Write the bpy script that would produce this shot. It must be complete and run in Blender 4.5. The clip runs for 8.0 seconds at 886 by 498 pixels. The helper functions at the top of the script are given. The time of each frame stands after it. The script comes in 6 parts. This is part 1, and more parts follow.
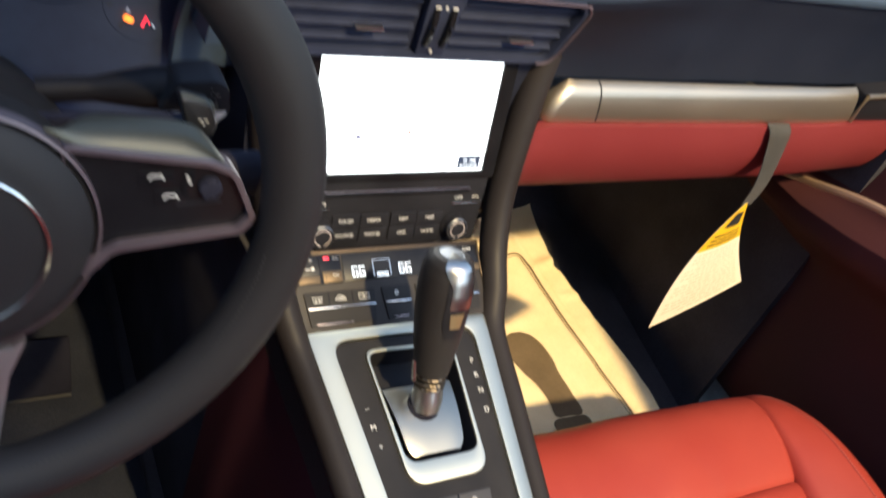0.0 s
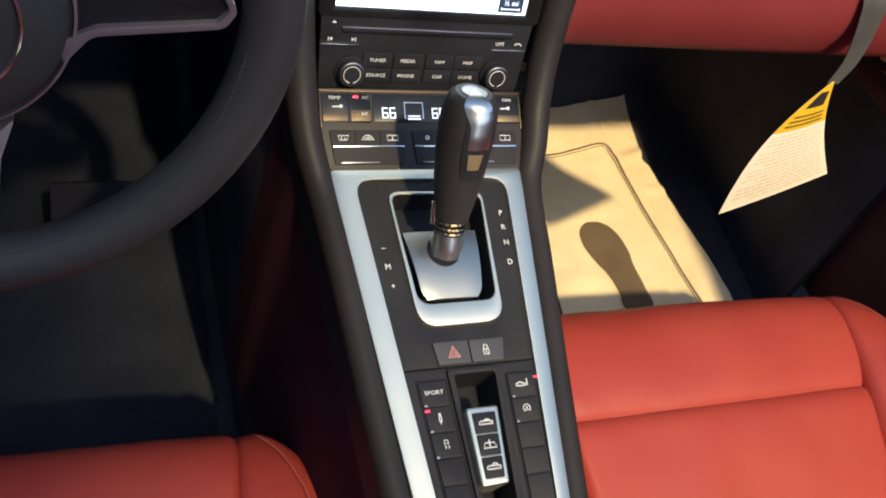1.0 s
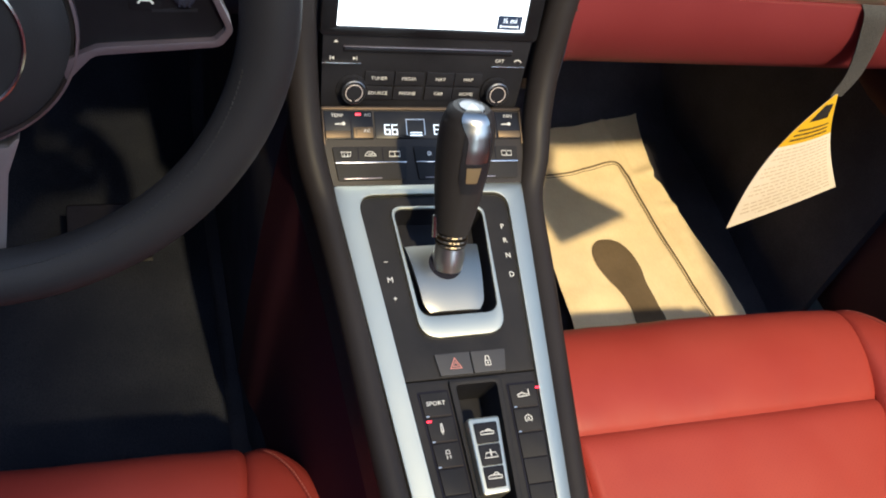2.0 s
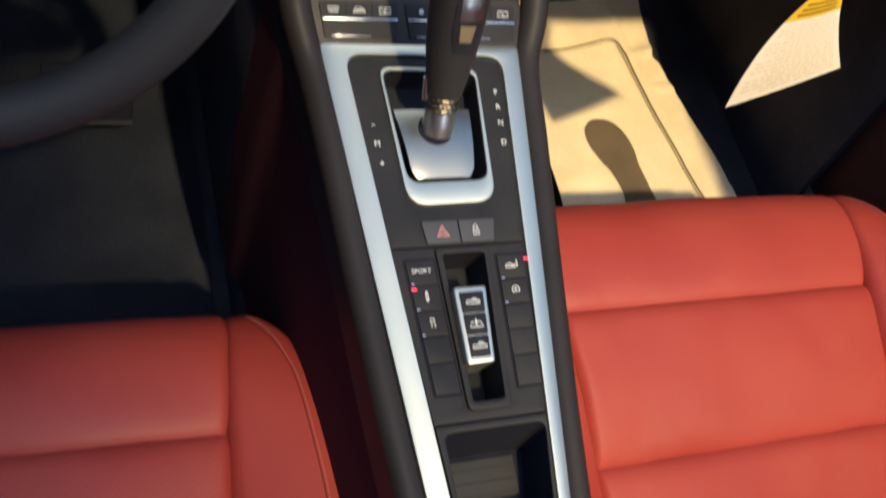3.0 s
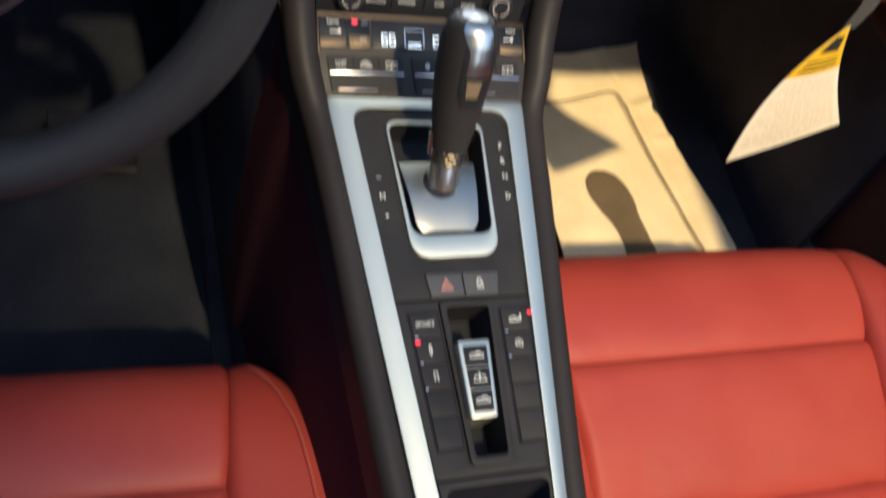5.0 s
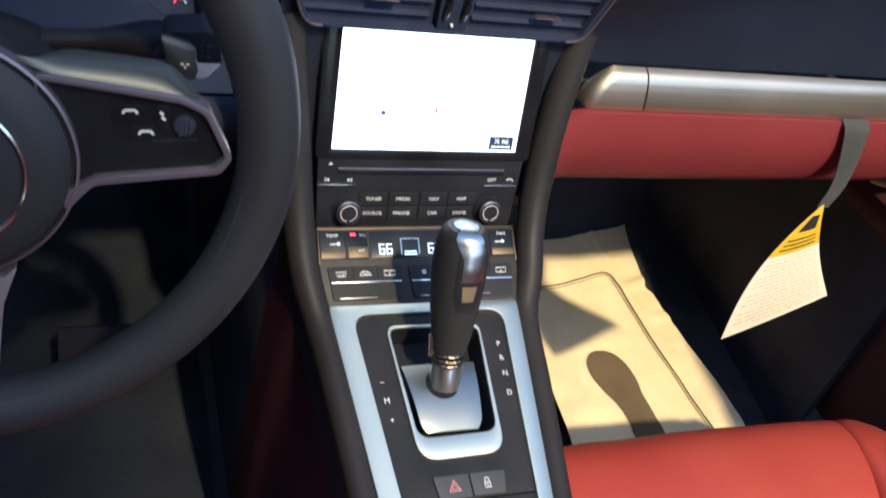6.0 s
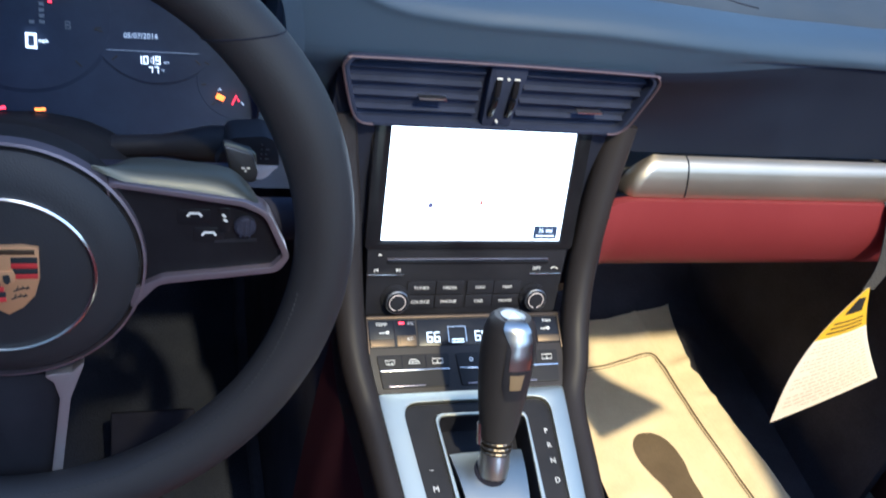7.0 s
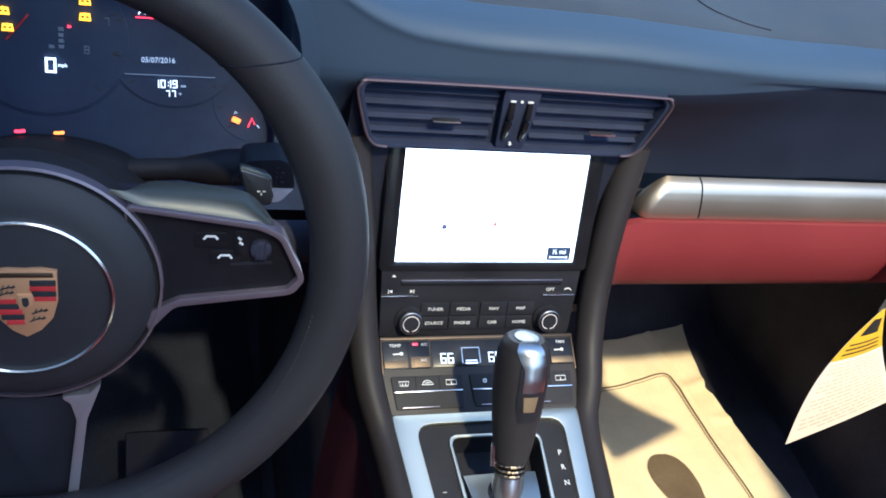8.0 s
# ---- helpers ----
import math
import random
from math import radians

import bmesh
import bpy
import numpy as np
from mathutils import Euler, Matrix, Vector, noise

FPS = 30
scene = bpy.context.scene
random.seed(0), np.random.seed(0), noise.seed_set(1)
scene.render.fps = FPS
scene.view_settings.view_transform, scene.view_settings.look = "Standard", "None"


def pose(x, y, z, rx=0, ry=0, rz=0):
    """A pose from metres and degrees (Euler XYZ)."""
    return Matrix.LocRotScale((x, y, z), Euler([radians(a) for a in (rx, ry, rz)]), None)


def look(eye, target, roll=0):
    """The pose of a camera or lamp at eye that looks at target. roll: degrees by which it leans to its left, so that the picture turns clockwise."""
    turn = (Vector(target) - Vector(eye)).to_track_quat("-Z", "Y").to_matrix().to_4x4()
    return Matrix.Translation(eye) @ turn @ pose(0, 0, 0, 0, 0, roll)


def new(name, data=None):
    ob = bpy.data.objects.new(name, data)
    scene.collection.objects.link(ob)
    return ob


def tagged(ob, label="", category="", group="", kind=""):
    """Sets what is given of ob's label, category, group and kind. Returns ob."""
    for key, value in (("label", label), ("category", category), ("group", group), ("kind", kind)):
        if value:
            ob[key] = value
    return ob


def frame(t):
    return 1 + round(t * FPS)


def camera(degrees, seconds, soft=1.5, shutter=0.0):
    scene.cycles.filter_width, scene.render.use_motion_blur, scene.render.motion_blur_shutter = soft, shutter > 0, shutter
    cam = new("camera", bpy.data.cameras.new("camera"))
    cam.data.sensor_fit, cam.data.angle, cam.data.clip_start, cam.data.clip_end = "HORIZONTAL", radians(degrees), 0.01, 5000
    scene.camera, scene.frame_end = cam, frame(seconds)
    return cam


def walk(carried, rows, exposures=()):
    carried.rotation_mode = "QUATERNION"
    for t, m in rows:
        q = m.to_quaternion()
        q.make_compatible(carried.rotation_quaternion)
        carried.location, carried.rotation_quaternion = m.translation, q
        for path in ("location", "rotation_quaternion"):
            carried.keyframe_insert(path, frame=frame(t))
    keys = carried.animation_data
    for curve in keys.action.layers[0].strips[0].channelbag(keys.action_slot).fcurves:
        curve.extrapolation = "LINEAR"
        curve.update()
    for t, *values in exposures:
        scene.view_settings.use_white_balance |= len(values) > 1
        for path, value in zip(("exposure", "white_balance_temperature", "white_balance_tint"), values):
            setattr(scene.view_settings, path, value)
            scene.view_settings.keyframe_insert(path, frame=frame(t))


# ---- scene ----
# Open-top sports car cabin. x: towards the passenger, y: ahead, z: up; the centre line is x = 0.
LENS = 50.6
ROWS = [
    (0.0, -0.3411, 0.1654, 0.9800, -24.53, -41.88, -18.22),
    (0.3, -0.3120, 0.1473, 0.9483, -23.38, -42.10, -17.22),
    (0.5, -0.2936, 0.1377, 0.9468, -21.07, -45.64, -16.43),
    (0.7, -0.2787, 0.1275, 0.9459, -18.44, -48.10, -15.56),
    (1.0, -0.2652, 0.1074, 0.9528, -15.97, -49.26, -15.21),
    (1.2, -0.2577, 0.0998, 0.9587, -15.48, -49.63, -14.28),
    (2.3, -0.2514, 0.0895, 0.9581, -15.35, -47.41, -13.64),
    (2.5, -0.2492, 0.0899, 0.9485, -15.00, -49.13, -14.13),
    (2.7, -0.2479, 0.0907, 0.9415, -15.45, -51.53, -14.26),
    (3.0, -0.2460, 0.0918, 0.9310, -14.62, -54.94, -15.27),
    (3.5, -0.2442, 0.0897, 0.9209, -13.80, -57.63, -16.69),
    (4.0, -0.2447, 0.0929, 0.9150, -13.28, -59.33, -17.70),
    (4.5, -0.2477, 0.0922, 0.9167, -13.26, -58.57, -17.53),
    (4.8, -0.2496, 0.0950, 0.9271, -13.69, -54.79, -16.49),
    (5.0, -0.2509, 0.0969, 0.9341, -14.22, -52.30, -15.77),
    (5.2, -0.2543, 0.0960, 0.9411, -14.51, -48.75, -15.67),
    (6.3, -0.2575, 0.0966, 0.9673, -16.82, -39.73, -12.60),
    (6.5, -0.2586, 0.0963, 0.9705, -16.55, -38.95, -12.10),
    (6.8, -0.2639, 0.0944, 0.9757, -15.35, -37.48, -11.46),
    (7.0, -0.2675, 0.0931, 0.9792, -14.98, -36.65, -11.47),
    (7.5, -0.2691, 0.0928, 0.9804, -14.70, -35.70, -11.14),
    (8.0, -0.2688, 0.0928, 0.9827, -14.31, -35.67, -11.01),
]
cam = camera(LENS, 8.0, soft=1.8, shutter=0.7)
walk(cam, [(t, pose(x, y, z, 90 + p, r, w)) for t, x, y, z, w, p, r in ROWS], exposures=[(0.0, 1.35, 6400, 3), (1.2, 1.05, 5900, 2), (5.2, 1.0, 5900, 2), (6.4, 1.35, 5100, 2), (8.0, 1.42, 4950, 2)])

# ---- light: clear sky, low warm sun from behind the car ----
SUN_ELEV, SUN_AZ = 51.5, 173.6          # degrees; azimuth clockwise from straight ahead
world = bpy.data.worlds.new("sky")
scene.world = world
world.use_nodes = True
wn = world.node_tree
sky = wn.nodes.new("ShaderNodeTexSky")
sky.sky_type = "NISHITA"
sky.sun_disc = False
sky.sun_elevation = radians(SUN_ELEV)
sky.sun_rotation = radians(SUN_AZ)
sky.air_density, sky.dust_density, sky.ozone_density = 1.0, 1.5, 1.0
wn.nodes["Background"].inputs[1].default_value = 0.15
wn.links.new(sky.outputs[0], wn.nodes["Background"].inputs[0])
sun_data = bpy.data.lights.new("sun", "SUN")
sun_data.energy, sun_data.angle, sun_data.color = 2.3, radians(2.2), (1.0, 0.72, 0.37)
sun = new("sun", sun_data)
_d = Vector((math.sin(radians(SUN_AZ)) * math.cos(radians(SUN_ELEV)), math.cos(radians(SUN_AZ)) * math.cos(radians(SUN_ELEV)), math.sin(radians(SUN_ELEV))))
sun.matrix_world = look(_d * 6, (0, 0, 0))


# ---- materials ----
def material(name):
    m = bpy.data.materials.new(name)
    m.use_nodes = True
    nt = m.node_tree
    return m, nt, nt.nodes["Principled BSDF"]


def node(nt, kind, **values):
    n = nt.nodes.new(kind)
    for key, value in values.items():
        n.inputs[key].default_value = value
    return n


def place_of(nt, scale=(1, 1, 1)):
    geo = nt.nodes.new("ShaderNodeNewGeometry")
    mp = nt.nodes.new("ShaderNodeMapping")
    mp.inputs["Scale"].default_value = scale
    nt.links.new(geo.outputs["Position"], mp.inputs["Vector"])
    return mp.outputs["Vector"]


def tint(nt, fac, a, b):
    mix = nt.nodes.new("ShaderNodeMix")
    mix.data_type = "RGBA"
    mix.inputs["A"].default_value = (*a, 1)
    mix.inputs["B"].default_value = (*b, 1)
    nt.links.new(fac, mix.inputs["Factor"])
    return mix.outputs["Result"]


def ranged(nt, fac, lo, hi, a=0.0, b=1.0):
    mr = nt.nodes.new("ShaderNodeMapRange")
    mr.inputs["From Min"].default_value, mr.inputs["From Max"].default_value = lo, hi
    mr.inputs["To Min"].default_value, mr.inputs["To Max"].default_value = a, b
    nt.links.new(fac, mr.inputs["Value"])
    return mr.outputs["Result"]


def bumped(nt, bsdf, height, strength, distance):
    b = node(nt, "ShaderNodeBump", Strength=strength, Distance=distance)
    nt.links.new(height, b.inputs["Height"])
    nt.links.new(b.outputs["Normal"], bsdf.inputs["Normal"])
    return b


def leather(name, base, worn, rough=0.45, grain=1000.0, relief=0.16, holes=False, spec=0.5, dots=0.6):
    m, nt, bs = material(name)
    broad = node(nt, "ShaderNodeTexNoise", Scale=9.0, Detail=5.0, Roughness=0.6)
    nt.links.new(place_of(nt), broad.inputs["Vector"])
    col = tint(nt, ranged(nt, broad.outputs["Fac"], 0.3, 0.72), base, worn)
    vor = node(nt, "ShaderNodeTexVoronoi", Scale=grain)
    nt.links.new(place_of(nt), vor.inputs["Vector"])
    height = vor.outputs["Distance"]
    if holes:
        sep = nt.nodes.new("ShaderNodeSeparateXYZ")
        turn = node(nt, "ShaderNodeMapping", Rotation=(0, 0, radians(45)), Scale=(250, 250, 0))
        nt.links.new(place_of(nt), turn.inputs["Vector"])
        nt.links.new(turn.outputs[0], sep.inputs[0])
        parts = []
        for axis in ("X", "Y"):
            fr = nt.nodes.new("ShaderNodeMath")
            fr.operation = "PINGPONG"
            fr.inputs[1].default_value = 0.5
            nt.links.new(sep.outputs[axis], fr.inputs[0])
            parts.append(fr.outputs[0])
        hyp = nt.nodes.new("ShaderNodeMath")
        hyp.operation = "MAXIMUM"
        nt.links.new(parts[0], hyp.inputs[0])
        nt.links.new(parts[1], hyp.inputs[1])
        hole = ranged(nt, hyp.outputs[0], 0.05, 0.13)
        mix = nt.nodes.new("ShaderNodeMix")
        mix.data_type = "RGBA"
        mix.inputs["A"].default_value = (base[0] * dots, base[1] * dots, base[2] * dots, 1)
        nt.links.new(hole, mix.inputs["Factor"])
        nt.links.new(col, mix.inputs["B"])
        col = mix.outputs["Result"]
    nt.links.new(col, bs.inputs["Base Color"])
    nt.links.new(ranged(nt, broad.outputs["Fac"], 0.3, 0.7, rough - 0.07, rough + 0.08), bs.inputs["Roughness"])
    bs.inputs["Specular IOR Level"].default_value = spec
    bumped(nt, bs, height, relief, 0.0006)
    return m


def plastic(name, base, rough=0.5, grain=1500.0, relief=0.15, spec=0.5):
    m, nt, bs = material(name)
    broad = node(nt, "ShaderNodeTexNoise", Scale=22.0, Detail=6.0, Roughness=0.65)
    nt.links.new(place_of(nt), broad.inputs["Vector"])
    hi = tuple(c * 1.35 + 0.004 for c in base)
    nt.links.new(tint(nt, ranged(nt, broad.outputs["Fac"], 0.35, 0.75), base, hi), bs.inputs["Base Color"])
    nt.links.new(ranged(nt, broad.outputs["Fac"], 0.3, 0.7, rough - 0.06, rough + 0.08), bs.inputs["Roughness"])
    bs.inputs["Specular IOR Level"].default_value = spec
    fine = node(nt, "ShaderNodeTexNoise", Scale=grain, Detail=2.0)
    nt.links.new(place_of(nt), fine.inputs["Vector"])
    bumped(nt, bs, fine.outputs["Fac"], relief, 0.0004)
    return m


def metal(name, base, rough, brushed=(1, 1, 1), relief=0.05, metallic=1.0):
    m, nt, bs = material(name)
    bs.inputs["Metallic"].default_value = metallic
    smudge = node(nt, "ShaderNodeTexNoise", Scale=14.0, Detail=5.0)
    nt.links.new(place_of(nt), smudge.inputs["Vector"])
    nt.links.new(tint(nt, ranged(nt, smudge.outputs["Fac"], 0.1, 0.9), tuple(c * 0.9 for c in base), base), bs.inputs["Base Color"])
    nt.links.new(ranged(nt, smudge.outputs["Fac"], 0.1, 0.9, rough - 0.04, rough + 0.06), bs.inputs["Roughness"])
    fine = node(nt, "ShaderNodeTexNoise", Scale=1.0, Detail=3.0)
    nt.links.new(place_of(nt, brushed), fine.inputs["Vector"])
    bumped(nt, bs, fine.outputs["Fac"], relief, 0.0005)
    return m


def glowing(name, colour, strength):
    m, nt, bs = material(name)
    bs.inputs["Base Color"].default_value = (*[c * 0.5 for c in colour], 1)
    bs.inputs["Emission Color"].default_value = (*colour, 1)
    bs.inputs["Emission Strength"].default_value = strength
    bs.inputs["Roughness"].default_value = 0.3
    return m


def fibre(name, base, tip, scale=700.0):
    m, nt, bs = material(name)
    broad = node(nt, "ShaderNodeTexNoise", Scale=12.0, Detail=4.0)
    nt.links.new(place_of(nt), broad.inputs["Vector"])
    fine = node(nt, "ShaderNodeTexNoise", Scale=scale, Detail=4.0)
    nt.links.new(place_of(nt), fine.inputs["Vector"])
    add = nt.nodes.new("ShaderNodeMath")
    add.operation = "MULTIPLY"
    nt.links.new(broad.outputs["Fac"], add.inputs[0])
    nt.links.new(fine.outputs["Fac"], add.inputs[1])
    nt.links.new(tint(nt, ranged(nt, add.outputs[0], 0.15, 0.4), base, tip), bs.inputs["Base Color"])
    bs.inputs["Roughness"].default_value = 0.95
    bs.inputs["Specular IOR Level"].default_value = 0.15
    bumped(nt, bs, fine.outputs["Fac"], 0.8, 0.002)
    return m


def sheet(name, base, dark, rough=0.7):
    m, nt, bs = material(name)
    blot = node(nt, "ShaderNodeTexNoise", Scale=16.0, Detail=6.0, Roughness=0.6)
    nt.links.new(place_of(nt), blot.inputs["Vector"])
    fib = node(nt, "ShaderNodeTexNoise", Scale=420.0, Detail=3.0)
    nt.links.new(place_of(nt, (1, 0.35, 1)), fib.inputs["Vector"])
    mul = nt.nodes.new("ShaderNodeMath")
    mul.operation = "MULTIPLY_ADD"
    mul.inputs[1].default_value = 0.35
    nt.links.new(fib.outputs["Fac"], mul.inputs[0])
    nt.links.new(blot.outputs["Fac"], mul.inputs[2])
    nt.links.new(tint(nt, ranged(nt, mul.outputs[0], 0.45, 0.9), dark, base), bs.inputs["Base Color"])
    bs.inputs["Roughness"].default_value = rough
    bs.inputs["Specular IOR Level"].default_value = 0.25
    bumped(nt, bs, mul.outputs[0], 0.25, 0.002)
    return m


RED = leather("red_leather", (0.322, 0.0405, 0.030), (0.370, 0.053, 0.038), rough=0.48, spec=0.32)
RED_HOLES = leather("red_leather_perforated", (0.322, 0.0405, 0.030), (0.370, 0.053, 0.038), rough=0.52, holes=True, spec=0.3)
RED_FAINT = leather("red_leather_finely_perforated", (0.322, 0.0405, 0.030), (0.370, 0.053, 0.038), rough=0.52, holes=True, dots=0.86, spec=0.3)
STITCH = leather("dark_red_seam", (0.16, 0.016, 0.015), (0.20, 0.02, 0.02), rough=0.6)
THREAD = leather("pale_red_thread", (0.44, 0.13, 0.11), (0.50, 0.17, 0.14), rough=0.6)
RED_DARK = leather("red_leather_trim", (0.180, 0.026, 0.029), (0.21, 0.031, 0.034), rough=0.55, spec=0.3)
# Red flank leather with its shade put into the base colour.
FLANK = leather("shaded_red_flank_leather", (0.037, 0.012, 0.019), (0.047, 0.015, 0.023), rough=0.7, spec=0.1)
PIPING = leather("tan_piping_leather", (0.40, 0.27, 0.19), (0.46, 0.32, 0.23), rough=0.5)
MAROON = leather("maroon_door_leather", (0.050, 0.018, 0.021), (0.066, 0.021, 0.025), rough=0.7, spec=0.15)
BLACK = leather("black_leather", (0.021, 0.0195, 0.021), (0.027, 0.025, 0.027), rough=0.52, relief=0.08, spec=0.22)
PAD = leather("graphite_blue_dash_leather", (0.034, 0.055, 0.090), (0.038, 0.061, 0.099), rough=0.6, relief=0.05, spec=0.4)
# Darker copy of PAD: the shade under the brow is in the colour.
FACE = leather("shaded_face_leather", (0.009, 0.013, 0.026), (0.012, 0.016, 0.031), rough=0.6, relief=0.07, spec=0.2)
RAIL = leather("black_brown_rail_leather", (0.0205, 0.0172, 0.0170), (0.026, 0.0218, 0.0215), rough=0.52, relief=0.08, spec=0.22)
WING = leather("navy_black_wing_leather", (0.011, 0.013, 0.024), (0.014, 0.016, 0.029), rough=0.6, relief=0.07, spec=0.2)
RIM = leather("black_wheel_leather", (0.0185, 0.0178, 0.0195), (0.025, 0.0238, 0.026), rough=0.58, relief=0.12, spec=0.35)
SOFT = plastic("black_soft_plastic", (0.016, 0.015, 0.0165), rough=0.55, spec=0.22)
SATIN = plastic("black_satin_plastic", (0.014, 0.014, 0.018), rough=0.45, spec=0.16)
GLOSS = plastic("black_gloss_plastic", (0.008, 0.008, 0.010), rough=0.16, relief=0.02, spec=0.22)
DARK = plastic("black_hollow_plastic", (0.042, 0.042, 0.048), rough=0.65)
# Dial colour raised towards navy to imitate veiling glare over the cluster.
DIAL = plastic("hazed_black_dial", (0.026, 0.037, 0.074), rough=0.5, relief=0.02, spec=0.3)
RUBBER = plastic("dark_grey_rubber", (0.022, 0.021, 0.021), rough=0.75)
SILVER = metal("brushed_silver", (0.71, 0.705, 0.595), 0.42, (900, 30, 900), 0.06)
PLATE = metal("grey_satin_metal", (0.125, 0.122, 0.100), 0.42, (40, 700, 700), 0.05, metallic=0.8)
# Silver strip metal; the champagne tint stands in for warm reflected light.
TRIM = metal("warm_tinted_silver", (0.56, 0.48, 0.365), 0.34, (25, 900, 900), 0.0, metallic=0.92)
CHROME = metal("chrome", (0.80, 0.79, 0.78), 0.2)
DULL = metal("dull_dark_chrome", (0.50, 0.44, 0.47), 0.3)
FRAME = metal("dull_plum_chrome", (0.20, 0.165, 0.19), 0.36, metallic=0.65)
SLIDE = metal("grey_slide_metal", (0.43, 0.41, 0.35), 0.31, (900, 40, 900), 0.06)
WARM_GREY = plastic("warm_grey_panel_paint", (0.027, 0.0235, 0.023), rough=0.45, spec=0.22)
SLATE = plastic("slate_grained_plastic", (0.036, 0.042, 0.050), rough=0.62, grain=900.0, relief=0.2, spec=0.3)
# Navy lift in these three black plastics imitates glare haze over the vents.
VANE = plastic("black_vane_plastic", (0.013, 0.013, 0.021), rough=0.7, spec=0.05)
HOLLOW = plastic("black_vent_plastic", (0.026, 0.026, 0.040), rough=0.6, spec=0.1)
SLAT = plastic("hazed_black_slat_plastic", (0.021, 0.026, 0.050), rough=0.65, spec=0.12)
BRONZE = metal("pale_bronze", (0.15, 0.112, 0.075), 0.5)
BRONZE_DARK = metal("dark_bronze", (0.075, 0.058, 0.046), 0.45)
PALE_TIP = plastic("pale_silver_paint", (0.60, 0.53, 0.51), rough=0.4)
BAR = metal("satin_silver_paint", (0.46, 0.43, 0.44), 0.36, metallic=0.7)
SPINE = metal("smoked_chrome", (0.60, 0.58, 0.54), 0.27)
SMOKE = metal("smoked_paddle_metal", (0.085, 0.085, 0.095), 0.35, metallic=0.8)
BADGE = metal("grey_badge_metal", (0.30, 0.31, 0.33), 0.4)
SATIN_CHROME = metal("satin_chrome", (0.78, 0.76, 0.73), 0.30)
CARPET = fibre("black_carpet", (0.046, 0.046, 0.060), (0.083, 0.081, 0.101))
PAPER = sheet("kraft_paper", (0.90, 0.75, 0.51), (0.78, 0.62, 0.39))
PRINT = sheet("printed_brown_ink", (0.165, 0.120, 0.078), (0.115, 0.085, 0.055))
LINE_INK = sheet("printed_line_ink", (0.16, 0.12, 0.07), (0.11, 0.08, 0.05))
CARD = sheet("white_card", (0.86, 0.80, 0.66), (0.80, 0.74, 0.60), 0.55)
YELLOW = sheet("yellow_card", (0.80, 0.50, 0.02), (0.72, 0.44, 0.02), 0.55)
INK = sheet("black_ink", (0.02, 0.02, 0.02), (0.03, 0.03, 0.03))
GREY_INK = sheet("brown_grey_ink", (0.66, 0.57, 0.42), (0.60, 0.51, 0.37))
LEGEND = plastic("white_legend_paint", (0.62, 0.62, 0.60), rough=0.5)
BUCKLE_RED = plastic("red_buckle_plastic", (0.62, 0.035, 0.015), rough=0.35, relief=0.05)
WEB = fibre("grey_webbing", (0.05, 0.05, 0.05), (0.10, 0.095, 0.09), 900)
GOLD = metal("gold_enamel", (0.66, 0.36, 0.17), 0.42, metallic=0.5)
CREST_RED = plastic("crest_red_enamel", (0.42, 0.03, 0.03), rough=0.3)
SCREEN = glowing("lit_white_display", (0.93, 0.96, 1.0), 1.6)
LCD = glowing("lit_white_digits", (0.85, 0.9, 1.0), 0.9)
LCD_DIM = glowing("lit_grey_digits", (0.42, 0.48, 0.62), 0.55)
LED_RED = glowing("lit_red_led", (1.0, 0.03, 0.06), 1.5)
LED_ORANGE = glowing("lit_orange_lamp", (1.0, 0.20, 0.03), 1.4)
LED_AMBER = glowing("lit_amber_lamp", (1.0, 0.45, 0.02), 1.2)
MAP_GREY = glowing("lit_map_grey", (0.16, 0.15, 0.17), 0.2)
MAP_BLUE = glowing("lit_map_navy", (0.022, 0.032, 0.062), 0.6)
MAP_NAVY = glowing("lit_map_purple", (0.10, 0.09, 0.20), 0.4)
MAP_RED = glowing("lit_map_red", (0.50, 0.16, 0.14), 0.3)
GROUND = plastic("pale_asphalt", (0.11, 0.11, 0.115), rough=0.85, grain=60.0, relief=0.5)
PAINT = plastic("silver_car_paint", (0.35, 0.36, 0.37), rough=0.25, relief=0.0)


# ---- shape helpers ----
def frame_of(origin, right, up):
    right, up = Vector(right).normalized(), Vector(up).normalized()
    out = right.cross(up)
    m = Matrix((right, up, out)).transposed().to_4x4()
    m.translation = origin
    return m


def ramp(x, pts):
    return float(np.interp(x, [p[0] for p in pts], [p[1] for p in pts]))


def smooth01(x):
    x = min(1.0, max(0.0, x))
    return x * x * (3 - 2 * x)


def round_poly(pts, r, n=5):
    """Corner points of a polygon, each corner replaced by n + 1 points of an arc."""
    out, count = [], len(pts)
    for i, p in enumerate(pts):
        rr = r[i] if isinstance(r, (list, tuple)) else r
        p, a, b = Vector(p), Vector(pts[i - 1]), Vector(pts[(i + 1) % count])
        da, db = (a - p).normalized(), (b - p).normalized()
        half = da.angle(db) / 2
        cut = min(rr / math.tan(half), (a - p).length * 0.48, (b - p).length * 0.48)
        s, e = p + da * cut, p + db * cut
        for k in range(n + 1):
            t = k / n
            out.append(tuple((1 - t) ** 2 * s + 2 * t * (1 - t) * p + t * t * e))
    return out


def rect(x0, x1, y0, y1):
    return [(x0, y0), (x1, y0), (x1, y1), (x0, y1)]


def bevel_sharp(bm, width, seg=2, angle=35):
    if width <= 0:
        return
    bm.normal_update()
    edges = [e for e in bm.edges if len(e.link_faces) == 2 and e.calc_face_angle(0) > radians(angle)]
    if edges:
        bmesh.ops.bevel(bm, geom=edges, offset=width, offset_type="OFFSET", segments=seg, profile=0.6, affect="EDGES", clamp_overlap=True)


